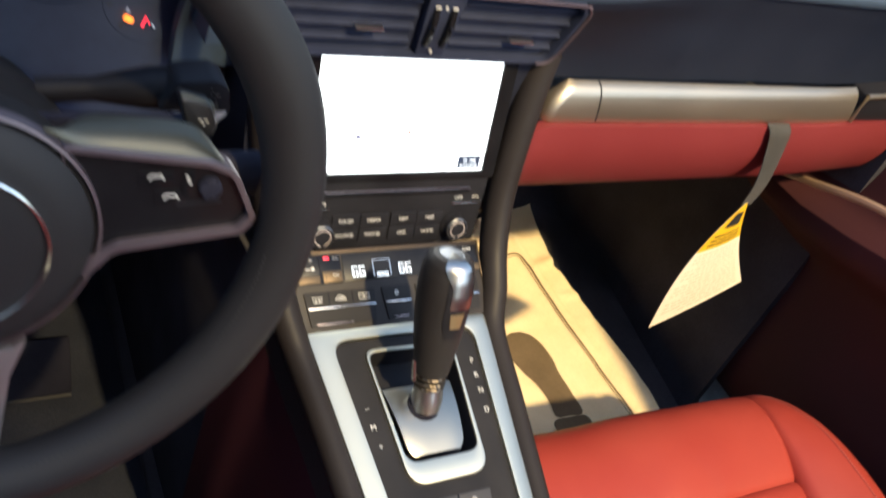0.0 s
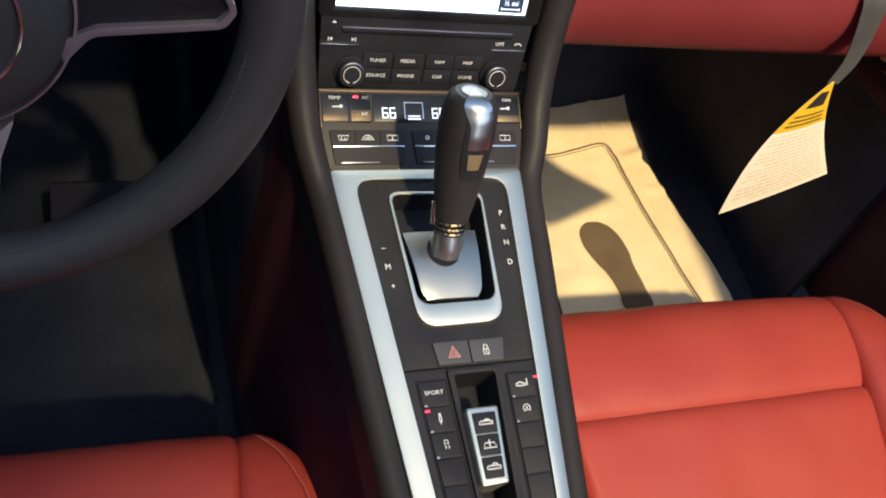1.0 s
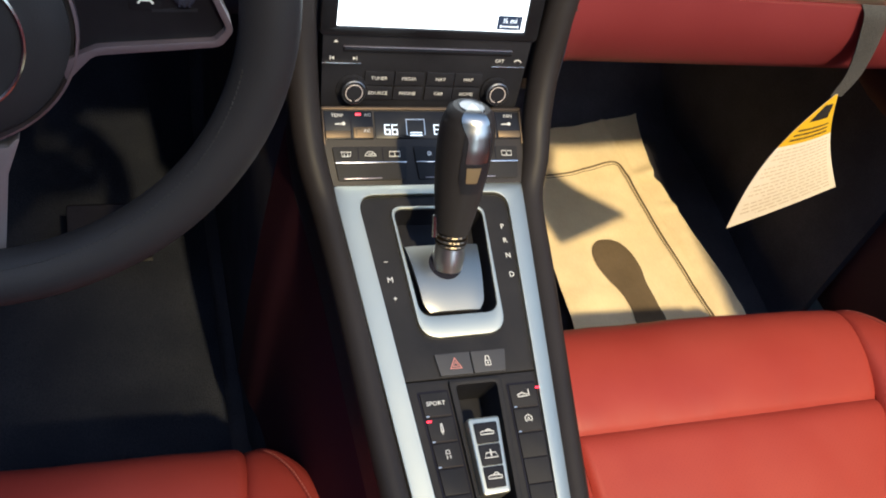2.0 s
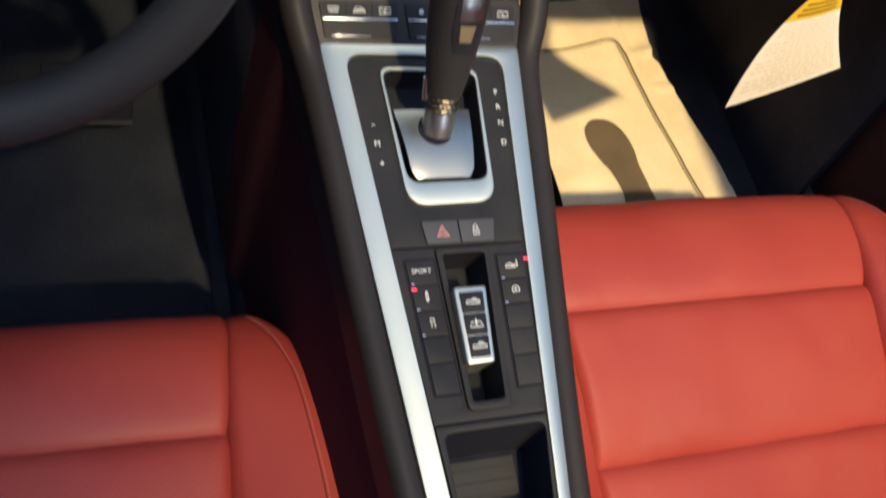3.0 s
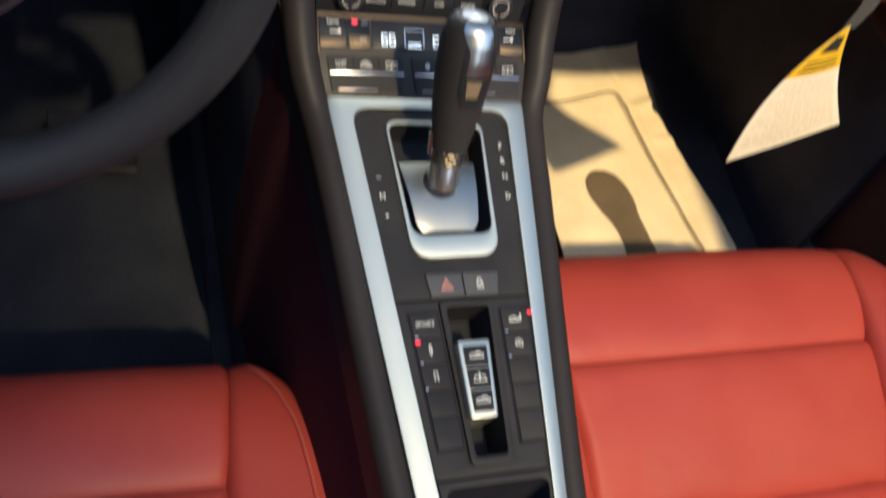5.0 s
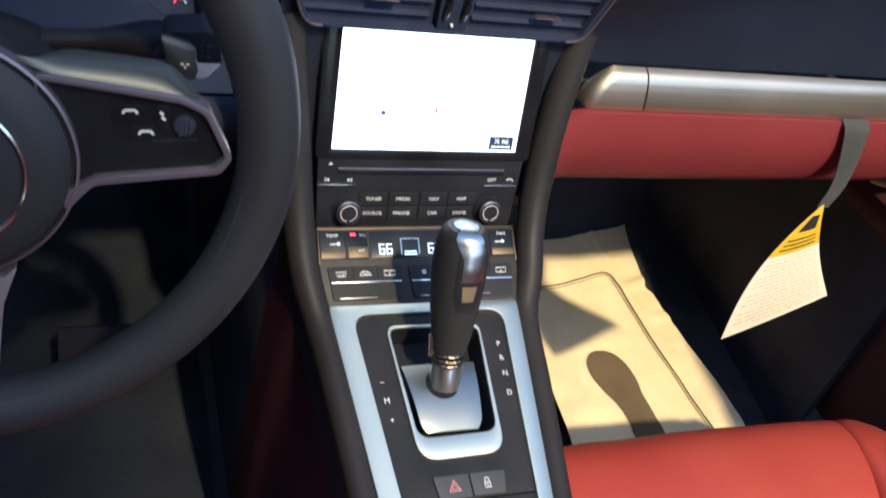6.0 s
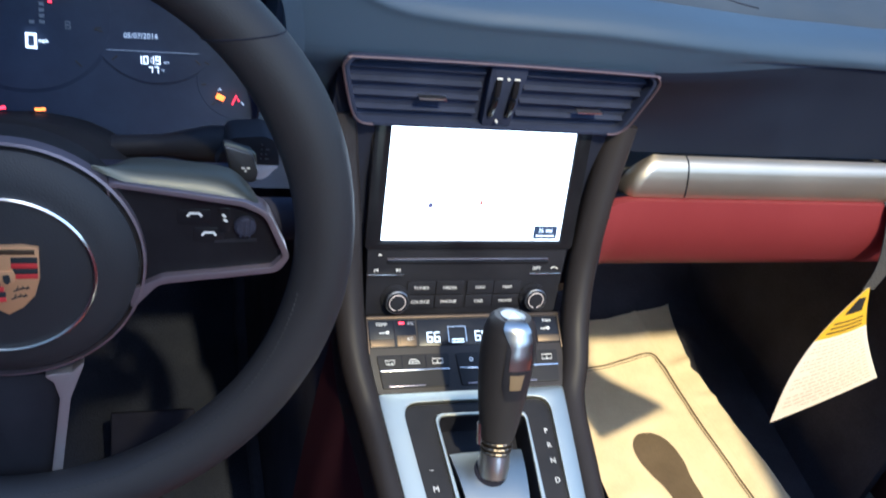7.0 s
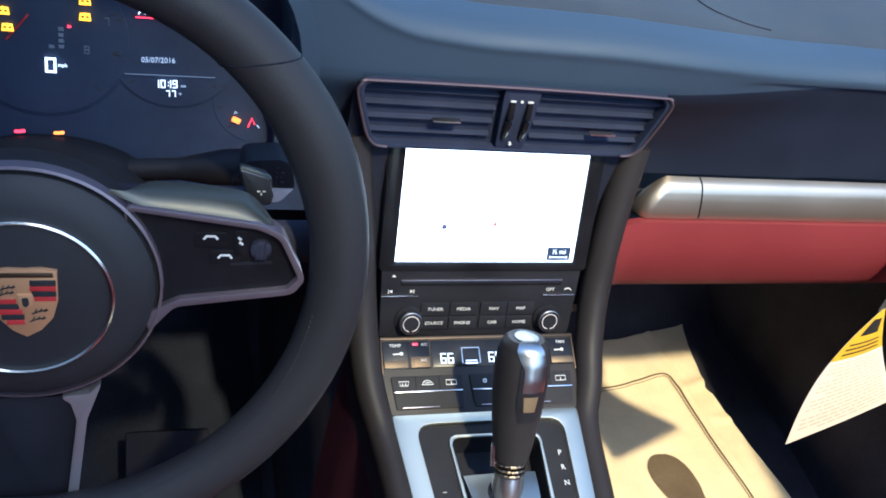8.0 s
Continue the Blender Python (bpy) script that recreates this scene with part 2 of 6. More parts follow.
def prism(outline, w0, w1, m, bevel=0.0, seg=2):
    bm = bmesh.new()
    low = [bm.verts.new((x, y, w0)) for x, y in outline]
    top = [bm.verts.new((x, y, w1)) for x, y in outline]
    bm.faces.new(top)
    bm.faces.new(low[::-1])
    for i in range(len(outline)):
        j = (i + 1) % len(outline)
        bm.faces.new((low[i], low[j], top[j], top[i]))
    bmesh.ops.recalc_face_normals(bm, faces=bm.faces[:])
    if bevel:
        bm.normal_update()
        edges = [
            e for e in bm.edges if abs(e.verts[0].co.z - w1) < 1e-7 and abs(e.verts[1].co.z - w1) < 1e-7]
        bmesh.ops.bevel(bm, geom=edges, offset=bevel, offset_type="OFFSET", segments=seg, profile=0.6, affect="EDGES", clamp_overlap=True)
    bm.transform(m)
    return bm


def ring(outer, inner, w0, w1, m, bevel=0.0):
    """A band between two outlines of the same number of points."""
    bm = bmesh.new()
    n = len(outer)
    loops = [[bm.verts.new((x, y, w)) for x, y in o] for o, w in ((outer, w0), (outer, w1), (inner, w1), (inner, w0))]
    for a, b in zip(loops, loops[1:] + loops[:1]):
        for i in range(n):
            j = (i + 1) % n
            bm.faces.new((a[i], a[j], b[j], b[i]))
    bmesh.ops.recalc_face_normals(bm, faces=bm.faces[:])
    if bevel:
        edges = [e for e in bm.edges if abs(e.verts[0].co.z - w1) < 1e-7 and abs(e.verts[1].co.z - w1) < 1e-7
                 and ((e.verts[0] in loops[1] and e.verts[1] in loops[1]) or (e.verts[0] in loops[2] and e.verts[1] in loops[2]))]
        bmesh.ops.bevel(bm, geom=edges, offset=bevel, offset_type="OFFSET", segments=2, profile=0.6, affect="EDGES", clamp_overlap=True)
    bm.transform(m)
    return bm


def box(x0, x1, y0, y1, z0, z1, m=Matrix(), bevel=0.002, seg=2):
    bm = bmesh.new()
    bmesh.ops.create_cube(bm, size=1)
    for v in bm.verts:
        v.co = Vector((x0 + (v.co.x + 0.5) * (x1 - x0), y0 + (v.co.y + 0.5) * (y1 - y0), z0 + (v.co.z + 0.5) * (z1 - z0)))
    bevel_sharp(bm, bevel, seg)
    bm.transform(m)
    return bm


def lathe(profile, m, n=32):
    """Turns (radius, height) pairs about the local z axis."""
    bm = bmesh.new()
    loops = [[bm.verts.new((r * math.cos(2 * math.pi * k / n), r * math.sin(2 * math.pi * k / n), h)) for k in range(n)] for r, h in profile]
    for a, b in zip(loops, loops[1:]):
        for i in range(n):
            j = (i + 1) % n
            bm.faces.new((a[i], a[j], b[j], b[i]))
    if profile[0][0] > 0.0006 and profile[-1][0] > 0.0006:
        for i in range(n):
            j = (i + 1) % n
            bm.faces.new((loops[-1][i], loops[-1][j], loops[0][j], loops[0][i]))
    else:
        bm.faces.new(loops[0][::-1])
        bm.faces.new(loops[-1])
    bmesh.ops.recalc_face_normals(bm, faces=bm.faces[:])
    bm.transform(m)
    return bm


def smooth_path(pts, n):
    """n points of a Catmull-Rom line through pts, evenly spaced."""
    P = [Vector(p) for p in pts]
    P = [P[0] * 2 - P[1]] + P + [P[-1] * 2 - P[-2]]
    fine = []
    for i in range(1, len(P) - 2):
        a, b, c, d = P[i - 1:i + 3]
        for k in range(24):
            t = k / 24
            fine.append(0.5 * (2 * b + (c - a) * t + (2 * a - 5 * b + 4 * c - d) * t * t + (3 * b - a - 3 * c + d) * t ** 3))
    fine.append(P[-2])
    acc = [0.0]
    for a, b in zip(fine, fine[1:]):
        acc.append(acc[-1] + (b - a).length)
    out, dims = [], len(fine[0])
    for k in range(n):
        s = acc[-1] * k / (n - 1)
        out.append(Vector([float(np.interp(s, acc, [f[i] for f in fine])) for i in range(dims)]))
    return out


def tube(path, radius, sides=12, closed=False, flat=1.0, up=(0, 0, 1), caps=True):
    """Sweeps an ellipse along a path; radius may be a list."""
    bm = bmesh.new()
    P = [Vector(p) for p in path]
    n = len(P)
    loops = []
    for i, p in enumerate(P):
        d = (P[(i + 1) % n] - P[i - 1]) if closed else (P[min(i + 1, n - 1)] - P[max(i - 1, 0)])
        d.normalize()
        a = d.cross(Vector(up))
        if a.length < 1e-4:
            a = d.cross(Vector((1, 0, 0)))
        a.normalize()
        b = a.cross(d)
        r = radius[i] if isinstance(radius, (list, tuple)) else radius
        loops.append([bm.verts.new(p + a * (r * math.cos(2 * math.pi * k / sides)) + b * (r * flat * math.sin(2 * math.pi * k / sides))) for k in range(sides)])
    for i in range(n if closed else n - 1):
        a, b = loops[i], loops[(i + 1) % n]
        for k in range(sides):
            j = (k + 1) % sides
            bm.faces.new((a[k], a[j], b[j], b[k]))
    if not closed and caps:
        bm.faces.new(loops[0][::-1])
        bm.faces.new(loops[-1])
    bmesh.ops.recalc_face_normals(bm, faces=bm.faces[:])
    return bm


def grid(rows, thick=0.0):
    """A sheet from rows of points; thick gives it depth against its normals."""
    bm = bmesh.new()
    V = [[bm.verts.new(p) for p in r] for r in rows]
    for a, b in zip(V, V[1:]):
        for i in range(len(a) - 1):
            bm.faces.new((a[i], a[i + 1], b[i + 1], b[i]))
    if thick:
        bm.normal_update()
        bmesh.ops.solidify(bm, geom=bm.faces[:], thickness=thick)
    return bm


def link(name, bm, mat, smooth=True, angle=40):
    me = bpy.data.meshes.new(name)
    if smooth:
        bm.normal_update()
        for f in bm.faces:
            f.smooth = True
        for e in bm.edges:
            if len(e.link_faces) == 2 and e.calc_face_angle(0) > radians(angle):
                e.smooth = False
    bm.to_mesh(me)
    bm.free()
    me.materials.append(mat)
    return new(name, me)


def thing(name, at, label, category, group="", kind=""):
    ob = new(name)
    ob.empty_display_size = 0.05
    ob.location = at
    return tagged(ob, label, category, group, kind)


def part(name, bm, mat, parent, label="", smooth=True, angle=40):
    ob = link(name, bm, mat, smooth, angle)
    base = Matrix.Translation(parent.location) if parent.parent is None else Matrix()
    ob.parent = parent
    ob.matrix_parent_inverse = base.inverted()
    return tagged(ob, label) if label else ob


def joined(*bms):
    """One bmesh from several."""
    out = bmesh.new()
    tmp = bpy.data.meshes.new("join")
    for b in bms:
        b.to_mesh(tmp)
        b.free()
        out.from_mesh(tmp)
    bpy.data.meshes.remove(tmp)
    return out


def letters(text, size, m, depth=0.0002, align="CENTER", squeeze=1.0):
    cu = bpy.data.curves.new("letters", "FONT")
    cu.body, cu.size, cu.align_x, cu.align_y, cu.extrude = text, size, align, "CENTER", depth
    cu.resolution_u = 2
    tmp = bpy.data.objects.new("letters", cu)
    me = bpy.data.meshes.new_from_object(tmp)
    bm = bmesh.new()
    bm.from_mesh(me)
    bpy.data.objects.remove(tmp)
    bpy.data.curves.remove(cu)
    bpy.data.meshes.remove(me)
    bm.transform(m @ Matrix.Diagonal((squeeze, 1, 1, 1)))
    return bm


def stroke(pts, width, m, w0=0.0, w1=0.0004, closed=False):
    """A flat line of that width along 2D points, as small raised ink."""
    P = [Vector((p[0], p[1], 0)) for p in pts]
    bm = bmesh.new()
    n = len(P)
    left, right = [], []
    for i, p in enumerate(P):
        d = (P[(i + 1) % n] - P[i - 1]) if closed else (P[min(i + 1, n - 1)] - P[max(i - 1, 0)])
        d.normalize()
        s = Vector((-d.y, d.x, 0)) * (width / 2)
        left.append(p + s)
        right.append(p - s)
    L = [bm.verts.new((p.x, p.y, w1)) for p in left]
    R = [bm.verts.new((p.x, p.y, w1)) for p in right]
    L0 = [bm.verts.new((p.x, p.y, w0)) for p in left]
    R0 = [bm.verts.new((p.x, p.y, w0)) for p in right]
    for i in range(n if closed else n - 1):
        j = (i + 1) % n
        bm.faces.new((R[i], R[j], L[j], L[i]))
        bm.faces.new((L[i], L[j], L0[j], L0[i]))
        bm.faces.new((R0[i], R0[j], R[j], R[i]))
    bmesh.ops.recalc_face_normals(bm, faces=bm.faces[:])
    bm.transform(m)
    return bm


SEGMENTS = {"0": "abcdef", "1": "bc", "2": "abged", "3": "abgcd", "4": "fgbc", "5": "afgcd", "6": "afgedc", "7": "abc", "8": "abcdefg", "9": "abcdfg"}


def lcd_digits(text, height, m, pitch=0.72, weight=0.16, ratio=0.5):
    """Seven-segment digits, centred on m."""
    w, h, b = height * ratio, height, height * weight
    bars = {"a": (0, w, h - b, h), "d": (0, w, 0, b), "g": (0, w, (h - b) / 2, (h + b) / 2), "f": (0, b, h / 2, h), "b": (w - b, w, h / 2, h), "e": (0, b, 0, h / 2), "c": (w - b, w, 0, h / 2)}
    made, x = [], 0.0
    for ch in text:
        if ch == ":":
            made += [box(x, x + b, h * q - b / 2, h * q + b / 2, 0, 0.0003, bevel=0) for q in (0.3, 0.7)]
            x += b * 2.2
            continue
        if ch == "1":
            made.append(box(x, x + b, 0, h, 0, 0.0003, bevel=0))
            x += b * 2.4
            continue
        for k in SEGMENTS[ch]:
            x0, x1, y0, y1 = bars[k]
            made.append(box(x + x0, x + x1, y0, y1, 0, 0.0003, bevel=0))
        x += height * pitch
    bm = joined(*made)
    bm.transform(m @ pose(-x / 2 + height * 0.1, -h / 2, 0))
    return bm


CON = frame_of((0, 0.5, 0.43), (1, 0, 0), (0, math.cos(radians(14)), math.sin(radians(14))))      # console top
SCR = frame_of((0, 0.6705, 0.5895), (1, 0, 0), (0, 0.0265, 0.0875))                               # display face
CLI = frame_of((0, 0.608, 0.4685), (1, 0, 0), (0, 0.052, 0.033))                                  # climate panel
RIMF = frame_of((-0.3278, 0.5103, 0.6515), (1, 0, 0), (0, math.sin(0.2048), math.cos(0.2048)))      # wheel rim
WHEEL = frame_of((-0.3358, 0.5146, 0.6327), (1, 0, 0), (0, math.sin(0.1336), math.cos(0.1336))) @ Matrix.Scale(1.05, 4)   # wheel hub and spokes, set back from the rim


# ---- setting: ground, tub, doors, bulkhead, windscreen ----
tagged(link("ground", box(-60, 60, -60, 60, -0.62, -0.42, bevel=0), GROUND, smooth=False), "pale asphalt lot around the open car", "ground", kind="structure")


def floor_height(x, y):
    toe = max(0.0, y - 1.12)
    z = -0.018 + 0.109 * (y - 0.6) * (1 if y > 0.45 else 0) + toe * 1.1
    return z


rows = []
for i in range(49):
    y = -0.75 + 2.15 * i / 48
    row = []
    for j in range(57):
        x = -0.74 + 1.48 * j / 56
        row.append((x, y, floor_height(x, y) - 0.006 + 0.003 * noise.noise((x * 9, y * 9, 0))))
    rows.append(row)
# Added wall, out of view: its right edge keeps sun off the driver's half.
tagged(link("shade_wall", box(-16, 0.572, -6.4, -6.0, -0.42, 11.0, bevel=0.01), plastic("rendered_wall", (0.36, 0.35, 0.34), rough=0.9, grain=90.0, relief=0.4)), "unseen wall added behind the car to shade the driver's side", "wall", kind="structure")
tagged(link("floor", grid(rows, 0.02), CARPET), "black carpet on the floor of the car", "floor", kind="structure")


def door_side(side):
    """Inner door skin with a raised armrest ledge and a pocket."""
    name = "door_1" if side < 0 else "door_2"
    root = thing(name, (side * 0.70, 0.3, 0.0), "closed car door lined with dark maroon leather", "door", kind="structure")
    rows = []
    prof = [(0.05, 0.735), (0.12, 0.715), (0.30, 0.705), (0.355, 0.69), (0.385, 0.655), (0.405, 0.648), (0.425, 0.655), (0.445, 0.69), (0.52, 0.712), (0.60, 0.726), (0.68, 0.742), (0.71, 0.756), (0.715, 0.775)]
    fine = smooth_path([(p[0], p[1]) for p in prof], 44)
    for i in range(26):
        y = -0.75 + 1.85 * i / 25
        rise = 0.10 * smooth01((0.82 - y) / 0.5)
        rows.append([(side * (p[1] + 0.03 * smooth01((y - 0.75) / 0.2) * (1 if 0.33 < p[0] < 0.47 else 0)), y, p[0] + (rise - 0.022) * smooth01((p[0] - 0.3) / 0.1) * (1 - smooth01((p[0] - 0.5) / 0.1))) for p in fine])
    bm = grid(rows, 0.02)
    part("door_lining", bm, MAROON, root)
    part("door_top_rail", tube([(side * 0.772, -0.75 + 1.85 * k / 20, 0.718) for k in range(21)], 0.022, 12), PAD, root, "black leather top rail")
    part("door_ledge_strip", tube(smooth_path([(side * 0.65, 0.30, 0.505), (side * 0.65, 0.55, 0.500), (side * 0.65, 0.637, 0.480), (side * 0.65, 0.69, 0.460), (side * 0.65, 0.735, 0.439), (side * 0.652, 0.79, 0.415)], 24), 0.005, 8), PIPING, root, "tan leather piping on the ledge")
    part("door_skin", box(side * 0.80 - 0.02, side * 0.80 + 0.02, -0.75, 1.1, -0.15, 0.705, bevel=0.01), PAINT, root, "silver outer door skin")


door_side(-1)
door_side(1)
tagged(link("wall_rear", box(-0.74, 0.74, -0.86, -0.80, -0.05, 0.66, bevel=0.02), CARPET), "carpeted bulkhead behind the seats", "wall", kind="structure")
tagged(link("firewall", box(-0.74, 0.74, 1.36, 1.42, 0.0, 0.72, bevel=0.01), CARPET), "black carpeted firewall ahead of the footwells", "wall", kind="structure")
for side in (-1, 1):
    rows = [[(side * (0.695 - 0.05 * smooth01((y - 0.95) / 0.35)), y, z) for z in np.linspace(-0.04, 0.56, 9)] for y in np.linspace(0.70, 1.40, 15)]
    tagged(link("footwell_side", grid(rows, 0.012), CARPET), "black carpeted side of the footwell", "wall", kind="structure")

rows = []
for i in range(17):
    t = i / 16
    rows.append([(x, 1.30 + 1.05 * t, 0.715 + 0.02 * math.cos(x * 2.1) - 0.22 * t * t + 0.05 * smooth01((abs(x) - 0.45) / 0.25) * (1 - t * 0.5)) for x in np.linspace(-0.86, 0.86, 33)])
tagged(link("bonnet", grid(rows, 0.02), PAINT), "silver painted bonnet ahead of the dashboard", "bonnet", kind="structure")


# ---- seats ----
def seat(cx, front, name, label, c1, c2, flare, perforated, wide=0.0, skew=0.0):
    """Bucket seat: cushion panels with sewn creases, two bolsters, base, backrest."""
    root = thing(name, (cx, front - 0.28, 0.0), label, "seat", "front seats")
    f = front
    prof = [(f - 0.50, 0.150), (f - 0.42, 0.158), (f - 0.33, 0.176), (f - 0.255, 0.205), (f - 0.19, 0.229), (f - 0.12, 0.248), (f - 0.07, 0.252), (f - 0.035, 0.244), (f - 0.012, 0.226), (f - 0.001, 0.198), (f, 0.165), (f - 0.006, 0.13), (f - 0.018, 0.085)]
    path = smooth_path(prof, 400)
    acc = [0.0]
    for a, b in zip(path, path[1:]):
        acc.append(acc[-1] + (b - a).length)
    PY, PZ = [p[0] for p in path], [p[1] for p in path]
    top_end = max(range(len(PY)), key=lambda i: PY[i])

    def on(s):
        y, z = float(np.interp(s, acc, PY)), float(np.interp(s, acc, PZ))
        y2, z2 = float(np.interp(s + 0.004, acc, PY)), float(np.interp(s + 0.004, acc, PZ))
        d = Vector((y2 - y, z2 - z))
        d = d.normalized() if d.length > 1e-7 else Vector((-0.3, -1)).normalized()
        return y, z, Vector((-d.y, d.x))

    def top_z(y):
        return float(np.interp(y, PY[:top_end], PZ[:top_end]))

    def arc_at(y):
        k = next(i for i, p in enumerate(path) if p[0] >= y)
        return acc[k]

    HALF = smooth_path([(-0.02, 0.194 + flare), (0.012, 0.190 + flare), (0.04, 0.187 + flare * 0.8), (0.07, 0.183 + flare * 0.5), (0.126, 0.1775 + flare * 0.1), (0.18, 0.1735), (0.235, 0.170), (0.32, 0.166), (0.52, 0.158)], 120)
    HD, HW = [p[0] for p in HALF], [p[1] for p in HALF]

    def half(y):
        return float(np.interp(f - y, HD, HW)) + wide

    def bow(u, y):
        return 0.005 * (1 - u * u) * smooth01((y - f + 0.14) / 0.14)

    cuts = [0.0, arc_at(f - c2), arc_at(f - c1), acc[-1]]
    for k, (a, b) in enumerate(zip(cuts, cuts[1:])):
        rows = []
        ns = 60
        for i in range(ns + 1):
            s = a + (b - a) * (0.5 - 0.5 * math.cos(math.pi * i / ns)) * 0.8 + (b - a) * (i / ns) * 0.2
            y, z, n = on(s)
            h = half(y)
            row = []
            for j in range(49):
                u = -math.cos(math.pi * j / 48) * 0.75 + (2 * j / 48 - 1) * 0.25
                behind = (s - a) if k > 0 else 1.0
                ahead = (b - s) if k < 2 else 1.0
                side = (1 - abs(u)) * h
                dip = 0.0086 * math.exp(-(behind / 0.017)) + 0.0008 * math.exp(-(behind / 0.0030) ** 2) + 0.0088 * math.exp(-(ahead / 0.0075)) + 0.0060 * math.exp(-(side / 0.0030) ** 1.3)
                wav = 0.0011 * noise.noise((u * 3 + cx * 7, s * 14, k)) + 0.0006 * noise.noise((u * 9, s * 34, cx)) + 0.0012 * math.exp(-(behind / 0.03)) * noise.noise((u * 16 + cx, s * 20, 4.0))
                off = 0.002 - dip + wav + (0.0028 * math.sin(math.pi * min(1.0, (s - a) / (b - a))) * (1 - u ** 4) if k < 2 else 0.0)
                row.append((cx + u * h, y + n.x * off + bow(u, y) + skew * (1 - u) / 2 * smooth01((f - 0.03 - y) / 0.07), z + n.y * off))
            rows.append(row)
        bm = grid(rows)
        for face in bm.faces:
            face.normal_flip()
        part("insert_panel", bm, RED if k == 2 else perforated, root)
    # bolsters: width in plan grows rearwards from the rounded front corner, height rises towards the hips
    PLAN = smooth_path([(0.0, 0.0), (0.004, 0.006), (0.011, 0.013), (0.022, 0.022), (0.042, 0.034), (0.069, 0.047), (0.09, 0.0555), (0.135, 0.068), (0.177, 0.075), (0.23, 0.079), (0.34, 0.081), (0.50, 0.080)], 90)
    for side in (-1, 1):
        edge = [Vector((half(f - p[0]) + p[1], f - p[0])) for p in PLAN]
        rows, seam = [], []
        for i, p in enumerate(PLAN):
            d = p[0]
            y = f - d
            h = half(y)
            w = edge[i].x - h
            g = edge[max(i - 1, 0)] - edge[min(i + 1, len(edge) - 1)]
            nx, ny = (g.y, -g.x) if i else (0.2, 1.0)
            ln = math.hypot(nx, ny)
            nx, ny = nx / ln, ny / ln
            rise = ramp(d, [(0, 0), (0.03, 0.001), (0.07, 0.008), (0.12, 0.020), (0.20, 0.037), (0.30, 0.050), (0.5, 0.056)])
            zt = top_z(y)
            r = 0.003 + 0.011 * smooth01(d / 0.05)
            row = [(cx + side * (h - 0.0012), y, zt - 0.010)]
            for q in np.linspace(0, 1, 15):
                lift = rise * min(1.0, q * 1.15) ** 0.75 - 0.0045 * math.exp(-(q * w / 0.0028)) - 0.0025 * q ** 6 * smooth01(d / 0.05)
                row.append((cx + side * (h + w * q), y, zt + lift + 0.0006 * noise.noise((d * 22, q * 4, side + cx))))
            x1, y1, z1 = row[-1]
            inset = min(w * 0.6, 0.0025 + 0.0085 * smooth01((d - 0.04) / 0.12))
            qs = 1 - inset / max(w, 1e-4)
            if i > 3:
                seam.append(Vector((cx + side * (h + w * qs), y, zt + rise * min(1.0, max(0.0, qs) * 1.15) ** 0.75 - 0.0025 * qs ** 6 * smooth01(d / 0.05))))
            for b in np.linspace(0.15, 1, 8):
                ang = b * math.pi / 2
                row.append((x1 + side * nx * r * math.sin(ang), y1 + ny * r * math.sin(ang), z1 - r * (1 - math.cos(ang))))
            x2, y2, z2 = row[-1]
            for b in np.linspace(0.12, 1, 8):
                row.append((x2 - side * nx * 0.006 * b * b, y2 - ny * 0.012 * b * b, z2 + (0.085 - z2) * b))
            rows.append(row)
        bm = grid(rows)
        bmesh.ops.recalc_face_normals(bm, faces=bm.faces[:])
        bol = part("bolster", bm, RED, root, angle=70)
        seam = smooth_path(seam, 260)
        part("bolster_seam", tube([p + Vector((0, 0, 0.0001)) for p in seam[::3]], 0.0005, 5), STITCH, bol, "sewn seam along the bolster")
        shift = Vector((side * 0.0021, 0, 0.0))
        part("stitching", joined(*[tube([a + shift, a.lerp(b, 0.6) + shift], 0.0006, 5) for a, b in zip(seam[::2], seam[2::2])]), THREAD, bol, "fine pale red stitching")
    part("cushion_base", box(cx - 0.205, cx + 0.205, f - 0.50, f - 0.05, 0.03, 0.125, bevel=0.02), DARK, root, "black plastic seat base")
    lean = pose(cx, f - 0.53, 0.13, 27.6)
    outline = round_poly([(-0.235, -0.02), (0.235, -0.02), (0.245, 0.30), (0.205, 0.42), (0.125, 0.47), (0.090, 0.68), (-0.090, 0.68), (-0.125, 0.47), (-0.205, 0.42), (-0.245, 0.30)], 0.06, 6)
    stand = lean @ pose(0, 0, 0, 90)
    part("backrest", prism(outline, -0.055, 0.055, stand, 0.035, 4), RED, root)
    for side in (-1, 1):
        b = round_poly([(side * 0.17, 0.0), (side * 0.25, 0.02), (side * 0.250, 0.34), (side * 0.19, 0.39)][::side], 0.03, 4)
        part("back_bolster", prism(b, 0.02, 0.095, stand, 0.03, 3), RED, root)
    return root


seat(-0.331, 0.497, "driver_seat", "red leather sports seat with stitched creases, beside the console", 0.124, 0.258, 0.0, RED_HOLES, skew=0.009)
seat(0.345, 0.589, "passenger_seat", "sunlit red leather sports seat behind the paper mat", 0.139, 0.277, 0.010, RED_FAINT, 0.008)

# ---- centre console ----
con = thing("centre_console", (0, 0.4, 0.0), "black centre console framed in brushed silver between the seats", "console")


def half_out(v):
    return 0.080 - (0.0835 - v) * 0.089


def half_in(v):
    return 0.0625 - (0.067 - v) * 0.078


def trim_shift(v):
    """The trim sits a little off the centre line, towards the driver."""
    return 0.0050 * smooth01((0.05 - v) / 0.26)


